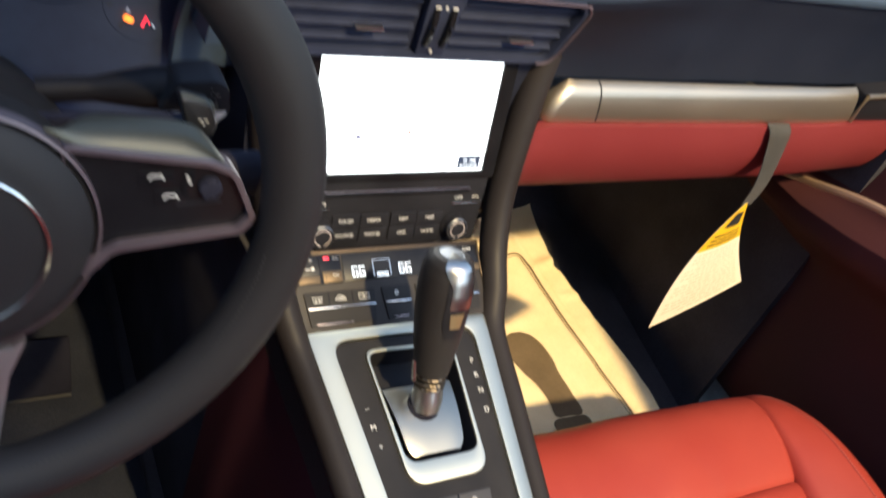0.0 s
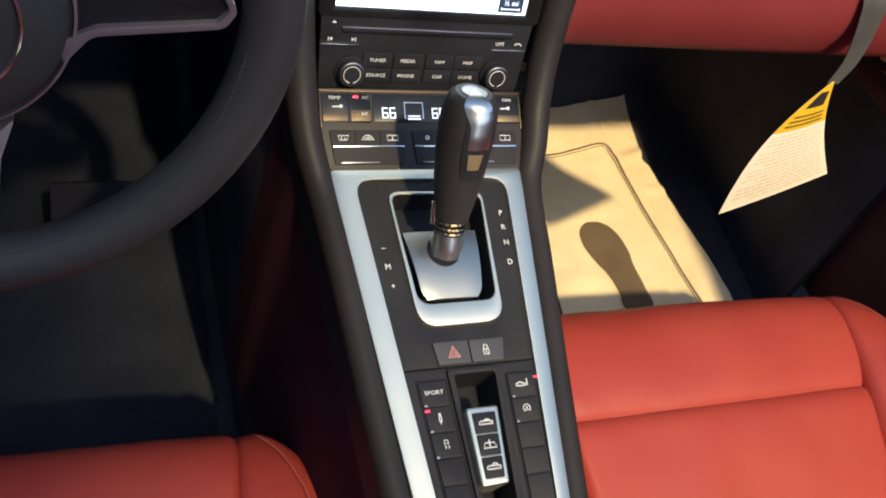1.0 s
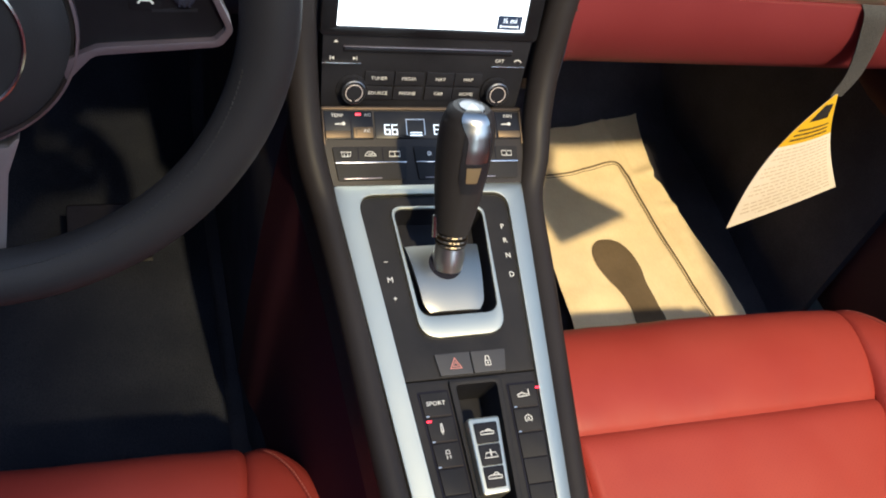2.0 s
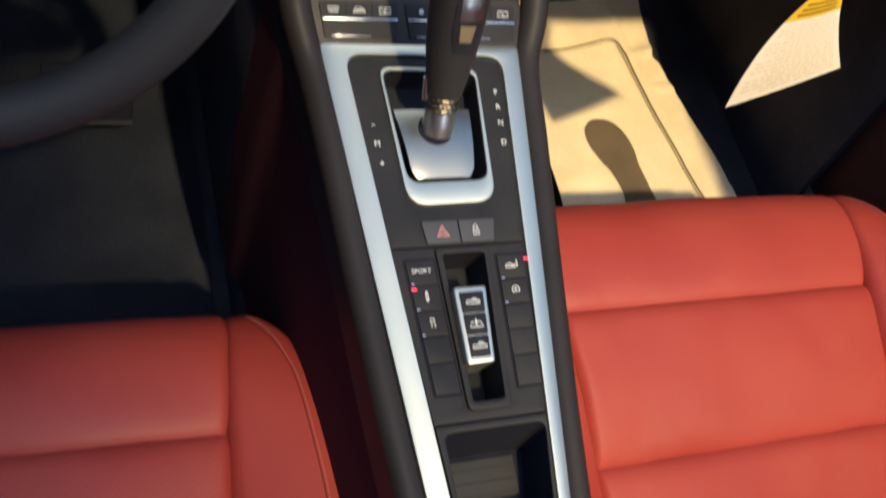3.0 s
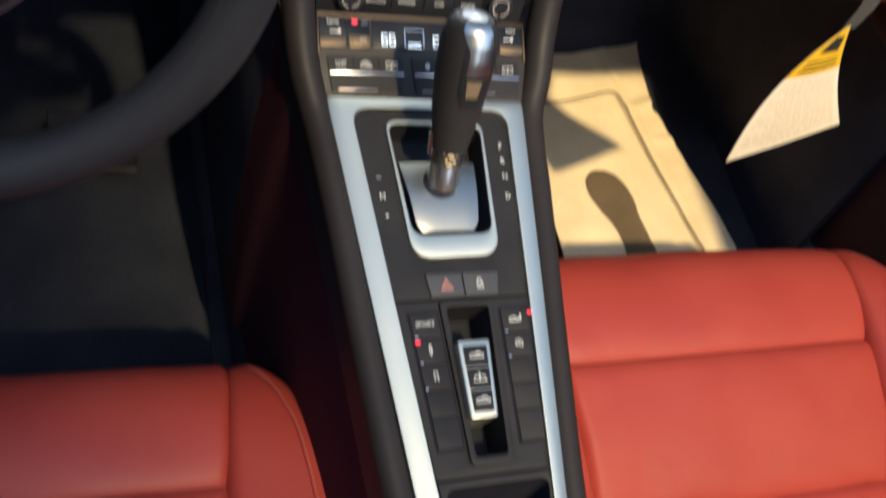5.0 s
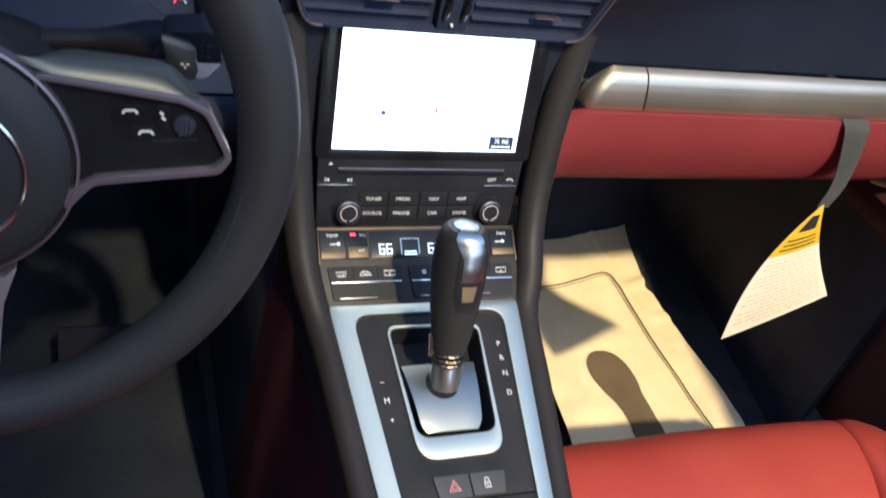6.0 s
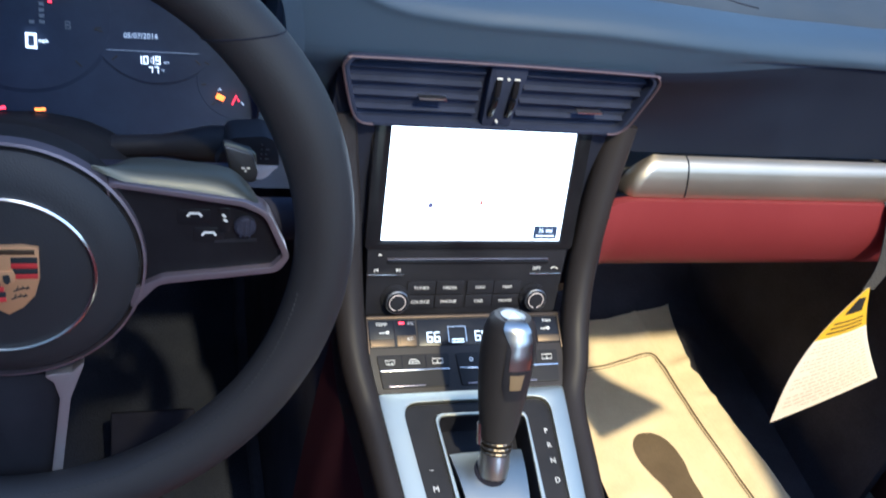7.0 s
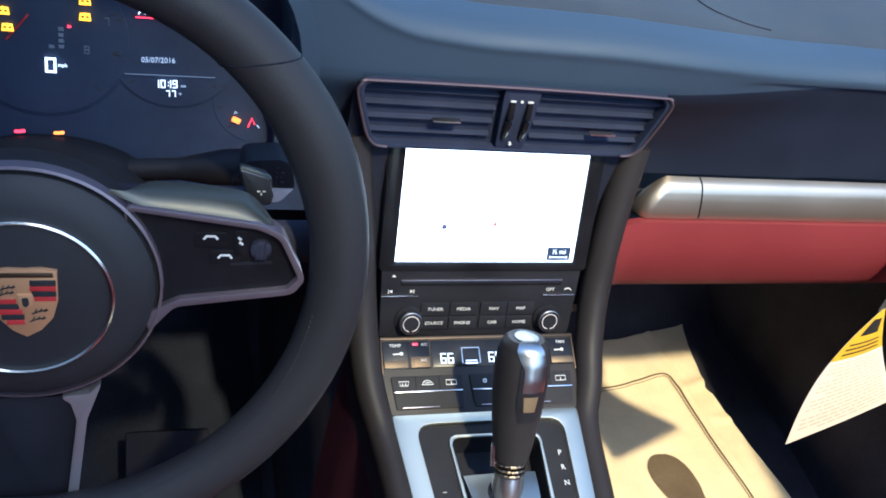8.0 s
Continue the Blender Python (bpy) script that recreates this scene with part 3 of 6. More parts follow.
VT, VB = 0.0835, -0.300
outer = round_poly([(-half_out(VB), VB), (half_out(VB), VB), (half_out(VT), VT), (-half_out(VT), VT)], [0.004, 0.004, 0.003, 0.003], 6)
inner = round_poly([(-half_in(-0.281), -0.281), (half_in(-0.281), -0.281), (half_in(0.074), 0.074), (-half_in(0.074), 0.074)], [0.016, 0.016, 0.014, 0.014], 6)
bm = ring(outer, inner, -0.012, 0.003, Matrix(), 0.0012)
for vert in bm.verts:
    hi_, ho_ = half_in(vert.co.y), half_out(vert.co.y)
    out_ = min(1.0, max(0.0, (abs(vert.co.x) - hi_) / (ho_ - hi_)))
    vert.co.z -= 0.0022 * out_
    vert.co.x -= trim_shift(vert.co.y) * (0.4 + 0.6 * out_)
bm.transform(CON)
part("trim_frame", bm, SILVER, con, "brushed silver trim frame")


# front panel round the selector gate
well_out = round_poly([(-0.0332, -0.0475), (0.0342, -0.0465), (0.0400, 0.0625), (-0.0385, 0.0635)], [0.017, 0.017, 0.009, 0.009], 8)
panel_out = round_poly([(-half_in(-0.0775), -0.0775), (half_in(-0.0775), -0.0775), (half_in(0.0732), 0.0732), (-half_in(0.0732), 0.0732)], [0.001, 0.001, 0.013, 0.013], 8)
part("gate_panel", ring(panel_out, well_out, -0.012, 0.0, CON, 0.0006), SOFT, con)
gate_in = round_poly([(-0.0305, -0.0300), (0.0315, -0.0295), (0.0378, 0.0600), (-0.0362, 0.0610)], [0.011, 0.011, 0.008, 0.008], 8)
part("gate_frame", ring(well_out, gate_in, -0.006, 0.0028, CON, 0.0012), SILVER, con, "silver selector gate surround")
well_low = round_poly([(-0.0275, -0.026), (0.0285, -0.0255), (0.0355, 0.0575), (-0.0338, 0.0585)], [0.010, 0.010, 0.008, 0.008], 8)
bm = bmesh.new()
for w_a, w_b, o_a, o_b in ((0.001, -0.020, gate_in, well_low),):
    A = [bm.verts.new((x, y, w_a)) for x, y in o_a]
    B = [bm.verts.new((x, y, w_b)) for x, y in o_b]
    for i in range(len(A)):
        j = (i + 1) % len(A)
        bm.faces.new((A[j], A[i], B[i], B[j]))
    bm.faces.new(B)
bm.transform(CON)
part("gate_well", bm, SATIN, con)
rows = []
for i in range(17):
    t = i / 16
    v = -0.0240 + 0.0555 * t
    hw = (0.0238 + 0.0062 * t) * (1 - 0.16 * max(0.0, 1 - t / 0.16) ** 2)
    w = -0.0035 + 0.006 * math.sin(math.pi * (0.15 + 0.7 * t)) - 0.003
    rows.append([(hw * s, v, w - 0.0012 * s ** 4) for s in np.linspace(-1, 1, 15)])
bm = grid(rows, 0.003)
bm.transform(CON)
part("gate_slide", bm, SLIDE, con, "curved silver slide plate under the lever")
for txt, x, v in (("–", -0.0490, 0.0175), ("M", -0.0482, 0.002), ("+", -0.0470, -0.0135), ("P", 0.0528, 0.0433), ("R", 0.0523, 0.0308), ("N", 0.0518, 0.0175), ("D", 0.0510, 0.001)):
    part("letter", letters(txt, 0.0062, CON @ pose(x, v, 0.0004)), LEGEND, con, "white selector letter")

# hazard and lock switches
for k, (x0, x1) in enumerate(((-0.0265, 0.0008), (0.0016, 0.0295))):
    o = round_poly([(x0 + (0.002 if k == 0 else 0), -0.0765), (x1 - (0.003 if k else 0), -0.0765), (x1, -0.0595), (x0, -0.0595)], 0.0012, 3)
    sw = part("hazard_switch" if k == 0 else "lock_switch", prism(o, -0.004, 0.0022, CON, 0.001), DARK, con)
    c = CON @ pose((x0 + x1) / 2 + (0.001 if k == 0 else -0.002), -0.068, 0.0024)
    if k == 0:
        part("symbol", joined(stroke([(-0.0042, -0.0036), (0.0042, -0.0036), (0, 0.0042)], 0.0011, c, closed=True), stroke([(-0.0020, -0.0022), (0.0020, -0.0022), (0, 0.0014)], 0.0007, c, closed=True)), plastic("pale_red_legend", (0.62, 0.25, 0.22), rough=0.5), sw, "pale red warning triangle")
    else:
        part("symbol", joined(stroke([(-0.0021, -0.0034), (0.0021, -0.0034), (0.0021, 0.0002), (-0.0021, 0.0002)], 0.0007, c, closed=True), stroke([(0, -0.0024), (0, -0.0008)], 0.0008, c), stroke([(-0.0014, 0.0004), (-0.0015, 0.0026), (-0.0008, 0.0037), (0.0008, 0.0037), (0.0015, 0.0026), (0.0014, 0.0004)], 0.0006, c)), LEGEND, sw, "white padlock symbol")

# middle panel with the key rows and the roof rocker
mid_out = round_poly([(-half_in(-0.2015), -0.2015), (half_in(-0.2015), -0.2015), (half_in(-0.0785), -0.0785), (-half_in(-0.0785), -0.0785)], 0.001, 8)
slot = round_poly([(-0.0120, -0.1895), (0.0110, -0.1895), (0.0165, -0.0845), (-0.0150, -0.0845)], [0.003, 0.003, 0.003, 0.003], 8)
part("key_panel", ring(mid_out, slot, -0.012, 0.0, CON, 0.0006), SOFT, con)
lip_o = round_poly([(-0.0165, -0.1955), (0.0155, -0.1955), (0.0215, -0.0800), (-0.0200, -0.0800)], [0.006, 0.006, 0.003, 0.003], 8)
part("slot_lip", ring(lip_o, slot, -0.003, 0.0030, CON, 0.0016), SOFT, con)
low = [(x * 0.9, (v + 0.137) * 0.97 - 0.137) for x, v in slot]
bm = bmesh.new()
A = [bm.verts.new((x, y, 0.002)) for x, y in slot]
B = [bm.verts.new((x, y, -0.030)) for x, y in low]
for i in range(len(A)):
    j = (i + 1) % len(A)
    bm.faces.new((A[j], A[i], B[i], B[j]))
bm.faces.new(B)
bm.transform(CON)
part("slot_well", bm, SATIN, con)
rk = round_poly([(-0.0160, -0.1695), (0.0045, -0.1690), (0.0080, -0.1150), (-0.0165, -0.1150)], [0.0025] * 4, 4)
LIFT = CON @ pose(0.0015, 0.0035, 0.0)
rocker = part("roof_rocker", prism(rk, -0.018, 0.0105, LIFT, 0.0022, 3), SILVER, con, "silver roof control rocker")
for k in range(3):
    t0, t1 = 0.06 + 0.285 * k, 0.06 + 0.285 * (k + 1) - 0.012
    def edge(t, side):
        v = -0.1150 - 0.0543 * t
        xl, xr = -0.0165 + 0.0005 * t, 0.0080 - 0.0035 * t
        return (xl + 0.0034 if side < 0 else xr - 0.0034, v - 0.001)
    o = round_poly([edge(t1, -1), edge(t1, 1), edge(t0, 1), edge(t0, -1)], 0.001, 2)
    key = part("rocker_key", prism(o, 0.009, 0.0117, LIFT, 0.0006), SATIN, rocker)
    cx_, cv_ = sum(p[0] for p in o) / len(o), sum(p[1] for p in o) / len(o)
    c = LIFT @ pose(cx_, cv_, 0.0118)
    body = [(-0.0050, -0.0012), (0.0050, -0.0012), (0.0050, 0.0004), (0.0028, 0.0010), (-0.0036, 0.0010), (-0.0050, 0.0002)]
    if k == 1:
        sym = joined(stroke([(-0.0050, -0.0022), (0.0050, -0.0022), (0.0034, 0.0012), (-0.0034, 0.0012)], 0.0007, c, closed=True), stroke([(0, -0.0014), (0, 0.0034)], 0.0008, c))
    else:
        sym = joined(stroke(body, 0.0007, c, closed=True), stroke([(-0.0012, 0.0010), (0.0002, 0.0026 if k == 2 else 0.0020), (0.0024, 0.0024 if k == 2 else 0.0020), (0.0028, 0.0010)], 0.0007, c))
    part("key_symbol", sym, LEGEND, rocker, "white roof symbol")

for side in (-1, 1):
    off_ = 0.0035 if side > 0 else 0.0
    o = [(side * (0.0225 + 0.030 * (v + 0.0875) + off_ - 0.0014), v) for v in (-0.1840, -0.0862)] + [(side * (0.0430 + 0.062 * (v + 0.0875) + off_ + 0.0016), v) for v in (-0.0862, -0.1840)]
    part("key_recess", prism(round_poly(o if side < 0 else o[::-1], 0.0015, 3), -0.003, 0.0004, CON), VANE, con, "dark recess round the keys")
keyrows = [-0.0875, -0.1062, -0.1245, -0.1425, -0.1610, -0.1825]
for side in (-1, 1):
    for k in range(5):
        v1, v0 = keyrows[k] - 0.0004, keyrows[k + 1] + 0.0004
        def inx(v):
            return 0.0225 + 0.030 * (v + 0.0875) + (0.0035 if side > 0 else 0.0)
        def outx(v):
            return 0.0430 + 0.062 * (v + 0.0875) + (0.004 if side > 0 else 0.0)
        o = [(side * inx(v0), v0), (side * outx(v0), v0), (side * outx(v1), v1), (side * inx(v1), v1)]
        if side < 0:
            o = o[::-1]
        key = part("console_key", prism(round_poly(o, 0.0006, 2), -0.004, 0.0016, CON, 0.0006), SOFT, con)
        lit = k < 3 if side < 0 else k < 2
        xm = side * (inx(v0) + outx(v0)) / 2
        if lit:
            part("key_light_bar", prism(round_poly(rect(xm - 0.0092, xm + 0.0092, v0 + 0.0004, v0 + 0.0011), 0.0002, 1), 0.0014, 0.0019, CON), BRONZE_DARK, key, "thin dark metal key edge")
            part("key_tick", prism(round_poly(rect(xm - 0.0094, xm - 0.0072, v0 + 0.0004, v0 + 0.0014), 0.0002, 1), 0.0018, 0.0022, CON), SATIN_CHROME, key, "bright chrome tick")
        c = CON @ pose(side * (inx(v0) + outx(v1)) / 2, (v0 + v1) / 2 + 0.001, 0.0018)
        if side < 0 and k == 0:
            part("key_symbol", letters("SPORT", 0.0042, c, squeeze=1.15), LEGEND, key)
        elif side < 0 and k == 1:
            part("key_symbol", joined(stroke([(0, -0.0042), (-0.0008, -0.001), (-0.0004, 0.0036), (0.0004, 0.0036), (0.0008, -0.001)], 0.0006, c, closed=True), stroke([(-0.0012, -0.002), (0.0012, -0.002)], 0.0006, c)), LEGEND, key)
        elif side < 0 and k == 2:
            part("key_symbol", joined(stroke([(-0.0016, 0.0002), (0.0016, 0.0002), (0.0012, 0.0026), (-0.0012, 0.0026)], 0.0006, c, closed=True), stroke([(-0.0014, -0.0034), (-0.0006, -0.0022), (-0.0014, -0.001)], 0.0006, c), stroke([(0.0010, -0.0034), (0.0018, -0.0022), (0.0010, -0.001)], 0.0006, c)), LEGEND, key)
        elif side > 0 and k == 0:
            part("key_symbol", joined(stroke([(-0.0050, -0.0016), (0.0024, -0.0016), (0.0024, -0.0002), (0.0002, 0.0002), (-0.0016, 0.0012), (-0.0036, 0.0004), (-0.0050, 0.0)], 0.0007, c, closed=True), stroke([(0.0038, -0.0016), (0.0040, 0.0034)], 0.0007, c)), LEGEND, key)
        elif side > 0 and k == 1:
            circ = [(0.0027 * math.cos(a), 0.0027 * math.sin(a)) for a in np.linspace(-0.9, math.pi + 0.9, 16)]
            part("key_symbol", joined(stroke(circ, 0.0006, c), stroke([(-0.0010, -0.0014), (0, 0.0012), (0.0010, -0.0014)], 0.0007, c, closed=True)), LEGEND, key)
part("key_led", box(0.0465, 0.0500, -0.0925, -0.0910, 0.0012, 0.0022, CON, 0.0003), LED_RED, con, "lit red indicator")
part("key_led", box(-0.0418, -0.0380, -0.1092, -0.1078, 0.0012, 0.0022, CON, 0.0003), LED_RED, con, "lit red indicator")

# storage tray behind the keys
tray_out = round_poly([(-half_in(-0.2805), -0.2805), (half_in(-0.2805), -0.2805), (half_in(-0.2025), -0.2025), (-half_in(-0.2025), -0.2025)], [0.0155, 0.0155, 0.001, 0.001], 8)
tray_in = round_poly([(-0.0330, -0.2690), (0.0310, -0.2690), (0.0375, -0.2080), (-0.0360, -0.2080)], [0.008, 0.008, 0.006, 0.006], 8)
part("tray_rim", ring(tray_out, tray_in, -0.012, 0.001, CON, 0.0025), SOFT, con)
low = [(x * 0.93, (v + 0.2650) * 0.78 - 0.2650) for x, v in tray_in]
bm = bmesh.new()
A = [bm.verts.new((x, y, -0.0005)) for x, y in tray_in]
B = [bm.verts.new((x, y, -0.042)) for x, y in low]
for i in range(len(A)):
    j = (i + 1) % len(A)
    bm.faces.new((A[j], A[i], B[i], B[j]))
bm.faces.new(B)
bm.transform(CON)
part("tray_well", bm, VANE, con)
mat_t = part("tray_mat", box(-0.0285, 0.0265, -0.2640, -0.2235, -0.0415, -0.0395, CON, 0.0008), RUBBER, con, "ribbed rubber tray mat")
for k in range(4):
    v = -0.2310 - 0.0088 * k
    part("rib", box(-0.0280, 0.0260, v - 0.0006, v + 0.0006, -0.0398, -0.0386, CON, 0.0003), RUBBER, mat_t)

# padded rails, flanks and armrest
for side in (-1, 1):
    pts = []
    for v in (-0.335, -0.28, -0.2, -0.1, 0.0, 0.07):
        p = CON @ Vector((side * (half_out(v) + 0.0080) - trim_shift(v), v, -0.0075))
        pts.append(p)
    pts += [Vector((side * 0.0945, 0.598, 0.4600)), Vector((side * 0.0985, 0.625, 0.4830)), Vector((side * 0.1025, 0.650, 0.5200)), Vector((side * 0.1075, 0.668, 0.5650)), Vector((side * 0.113, 0.682, 0.605)), Vector((side * 0.118, 0.692, 0.64))]
    pp = smooth_path(pts, 60)
    part("padded_rail", tube(pp, [0.0105] * 30 + [0.0105 + 0.004 * k / 29 for k in range(30)], 14), RAIL, con, "black leather padded rail")
    rows, rows2 = [], []
    for p in pp[:46]:
        x0 = abs(p.x) + 0.008
        zb = 0.12
        rows.append([(side * (x0 + 0.001 * t), p.y, p.z - 0.004 - 0.032 * t) for t in np.linspace(0, 1, 6)])
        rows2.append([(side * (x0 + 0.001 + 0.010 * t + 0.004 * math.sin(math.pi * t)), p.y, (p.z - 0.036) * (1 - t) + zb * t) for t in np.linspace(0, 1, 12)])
    for nm, rr, mt, lb in (("flank_upper", rows, BLACK, "black leather flank"), ("flank_lower", rows2, FLANK, "red leather flank, coloured dark for shade")):
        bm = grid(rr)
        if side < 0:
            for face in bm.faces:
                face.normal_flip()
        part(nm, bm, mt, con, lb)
part("tunnel", joined(box(-0.10, 0.10, 0.60, 1.38, -0.02, 0.44, bevel=0.02), box(-0.055, 0.055, -0.80, 0.62, -0.02, 0.275, bevel=0.01), box(-0.098, 0.098, 0.16, 0.62, -0.03, 0.16, bevel=0.01)), CARPET, con, "black carpeted tunnel")
arm_out = [(0.056 * math.sin(a), 0.199 + 0.016 * math.cos(a)) for a in np.linspace(-math.pi / 2, math.pi / 2, 17)]
arm_out = arm_out[::-1] + [(-0.060, -0.20), (0.060, -0.20)]
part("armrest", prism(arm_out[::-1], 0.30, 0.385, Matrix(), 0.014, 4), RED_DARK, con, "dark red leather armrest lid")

# ---- gear lever ----
lever = thing("gear_lever", (0, 0.512, 0.43), "black leather automatic gear lever with chrome spine", "lever")
axis = smooth_path([(0, 0.5145, 0.437), (0, 0.5225, 0.457), (0, 0.532, 0.481), (0, 0.5425, 0.508), (0, 0.5525, 0.536), (0, 0.5575, 0.5525)], 40)
dirs = [(axis[min(i + 1, 39)] - axis[max(i - 1, 0)]).normalized() for i in range(40)]


def lever_ring(i, ra, rb, a0=0.0, a1=2 * math.pi, n=28, grow=0.0, close=True):
    d = dirs[i]
    back = Vector((1, 0, 0)).cross(d).normalized()
    if back.y > 0:
        back = -back
    pts = []
    for k in range(n if close else n + 1):
        a = a0 + (a1 - a0) * k / n
        pts.append(axis[i] + Vector((1, 0, 0)) * ((ra + grow) * math.sin(a)) + back * ((rb + grow) * math.cos(a)))
    return pts


RA = [(0, 0.0105), (6, 0.0105), (8, 0.0128), (12, 0.0150), (18, 0.0178), (25, 0.0198), (31, 0.0204), (35, 0.0194), (38, 0.0166), (39, 0.0132)]
RB = [(0, 0.0105), (6, 0.0105), (8, 0.0136), (12, 0.0158), (18, 0.0190), (25, 0.0214), (31, 0.0226), (35, 0.0214), (38, 0.0184), (39, 0.0146)]
bm = bmesh.new()
loops = [[bm.verts.new(p) for p in lever_ring(i, ramp(i, RA), ramp(i, RB))] for i in range(8, 40)]
for a, b in zip(loops, loops[1:]):
    for k in range(28):
        j = (k + 1) % 28
        bm.faces.new((a[k], a[j], b[j], b[k]))
bm.faces.new(loops[0][::-1])
bm.faces.new(loops[-1])
bmesh.ops.recalc_face_normals(bm, faces=bm.faces[:])
part("grip", bm, BLACK, lever, "black leather grip")
rows = [lever_ring(i, ramp(i, RA), ramp(i, RB), radians(-19 - 26 * smooth01((i - 33) / 6)), radians(29 - 4 * smooth01((i - 36) / 3)), 20, 0.0010, False) for i in range(28, 40)]
tip = axis[39] + dirs[39] * 0.0015
rows.append([tip + (p - tip) * 0.5 + dirs[39] * 0.0008 for p in rows[-1]])
rows.append([tip + (p - tip) * 0.02 + dirs[39] * 0.0012 for p in rows[-1]])
bm = grid(rows)
bmesh.ops.recalc_face_normals(bm, faces=bm.faces[:])
bmesh.ops.solidify(bm, geom=bm.faces[:], thickness=0.001)
part("chrome_spine", bm, SPINE, lever, "polished chrome spine")
part("chrome_cap", lathe([(0.0118, -0.003), (0.0114, 0.0003), (0.0108, 0.0009), (0.0102, 0.0004), (0.0060, 0.0008), (0.0001, 0.0010)], Matrix.Translation(axis[39]) @ dirs[39].to_track_quat("Z", "X").to_matrix().to_4x4() @ Matrix.Diagonal((1.0, 0.82, 1, 1)), 32), BADGE, lever, "oval chrome cap")
rows = [lever_ring(i, ramp(i, RA), ramp(i, RB), radians(-15 + 0.8 * (27 - i)), radians(16 - 0.8 * (27 - i)), 10, 0.0011, False) for i in range(23, 28)]
bm = grid(rows)
bmesh.ops.recalc_face_normals(bm, faces=bm.faces[:])
part("release_button", bm, metal("pale_gold", (0.46, 0.36, 0.21), 0.34, metallic=0.7), lever, "pale bronze release button")
rows = [lever_ring(i, ramp(i, RA), ramp(i, RB), radians(-28 + 9 * smooth01((24 - i) / 4)), radians(37 - 12 * smooth01((24 - i) / 4)), 16, 0.0006, False) for i in range(20, 36)]
bm = grid(rows)
bmesh.ops.recalc_face_normals(bm, faces=bm.faces[:])
part("button_surround", bm, SATIN, lever)
bm = bmesh.new()
loops = [[bm.verts.new(p) for p in lever_ring(i, 0.0102 + g, 0.0102 + g)] for i, g in ((0, 0.0022), (2, 0.0018), (3, 0.0012), (4, 0.0008))]
for a, b in zip(loops, loops[1:]):
    for k in range(28):
        j = (k + 1) % 28
        bm.faces.new((a[k], a[j], b[j], b[k]))
bm.faces.new(loops[0][::-1])
bm.faces.new(loops[-1])
bmesh.ops.recalc_face_normals(bm, faces=bm.faces[:])
part("collar", bm, SATIN_CHROME, lever, "ribbed chrome collar")
part("shift_cable_cover", tube([(-0.0130, 0.5235, 0.454), (-0.0140, 0.530, 0.470)], 0.0026, 10), CHROME, lever)
KNURL = metal("worn_gold_knurl", (0.24, 0.195, 0.145), 0.36)
KN = dirs[6].to_track_quat("Z", "X").to_matrix().to_4x4()
for k in range(4):
    c = axis[4].lerp(axis[9], (k + 0.5) / 4)
    wide_ = 0.0119 + 0.0004 * (k % 2)
    bm = lathe([(0.0095, -0.0013), (wide_ - 0.0005, -0.0011), (wide_, 0.0), (wide_ - 0.0005, 0.0011), (0.0095, 0.0013)], Matrix(), 72)
    for vert in bm.verts:
        a = math.atan2(vert.co.y, vert.co.x)
        g = 1 + 0.022 * math.cos(18 * a + math.pi * k) * (vert.co.xy.length > 0.0105)
        vert.co.x, vert.co.y = vert.co.x * g, vert.co.y * g
    bm.transform(Matrix.Translation(c) @ KN)
    part("collar_rib", bm, KNURL, lever, "worn gold knurled collar")
# Flat black disc drawn as the dark shadow where the lever enters the plate.
part("foot_shadow_disc", lathe([(0.0131, -0.004), (0.0131, 0.0002), (0.0126, 0.0005), (0.0001, 0.0005)], CON @ pose(-0.0016, 0.0135, -0.0006), 32), VANE, lever, "black disc painted as the shadow round the lever foot")
part("lever_foot", tube([axis[0] - dirs[0] * 0.0065, axis[0] + dirs[0] * 0.001], 0.0118, 28), SATIN_CHROME, lever, "chrome foot of the lever")

# ---- infotainment unit ----
unit = thing("infotainment_unit", (0, 0.66, 0.5), "black infotainment unit with a glaring white map display", "car stereo")
face = round_poly([(-0.0835, -0.1125), (0.0835, -0.1125), (0.0925, 0.0560), (-0.0925, 0.0560)], [0.003, 0.003, 0.006, 0.006], 5)
part("housing", prism(face, -0.09, -0.0006, SCR, 0.001), SATIN, unit)
bez_o = round_poly([(-0.0895, -0.0540), (0.0895, -0.0540), (0.0905, 0.0545), (-0.0905, 0.0545)], 0.004, 5)
bez_i = round_poly(rect(-0.0772, 0.0772, -0.0469, 0.0469), 0.0012, 5)
part("bezel", ring(bez_o, bez_i, -0.002, 0.0014, SCR, 0.0008), GLOSS, unit, "gloss black bezel")
disp = part("display", prism(rect(-0.0768, 0.0768, -0.0465, 0.0465), -0.001, 0.0003, SCR), SCREEN, unit, "lit white map display", smooth=False)
part("map_scale_box", prism(round_poly(rect(0.0525, 0.0735, -0.0450, -0.0335), 0.0006, 2), 0.0003, 0.0006, SCR), MAP_BLUE, disp, "navy scale box")
part("map_scale_text", letters("½ mi", 0.0058, SCR @ pose(0.063, -0.0375, 0.0007)), LCD, disp)
part("map_scale_bar", joined(stroke([(0.0555, -0.0422), (0.0705, -0.0422)], 0.0008, SCR, 0.0006, 0.0008), stroke([(0.0555, -0.0410), (0.0555, -0.0432)], 0.0008, SCR, 0.0006, 0.0008), stroke([(0.0705, -0.0410), (0.0705, -0.0432)], 0.0008, SCR, 0.0006, 0.0008)), LCD, disp)
part("map_pin", lathe([(0.0001, 0.0003), (0.0022, 0.0003), (0.0022, 0.0006), (0.0001, 0.0006)], SCR @ pose(-0.0395, -0.0170, 0), 16), MAP_NAVY, disp)
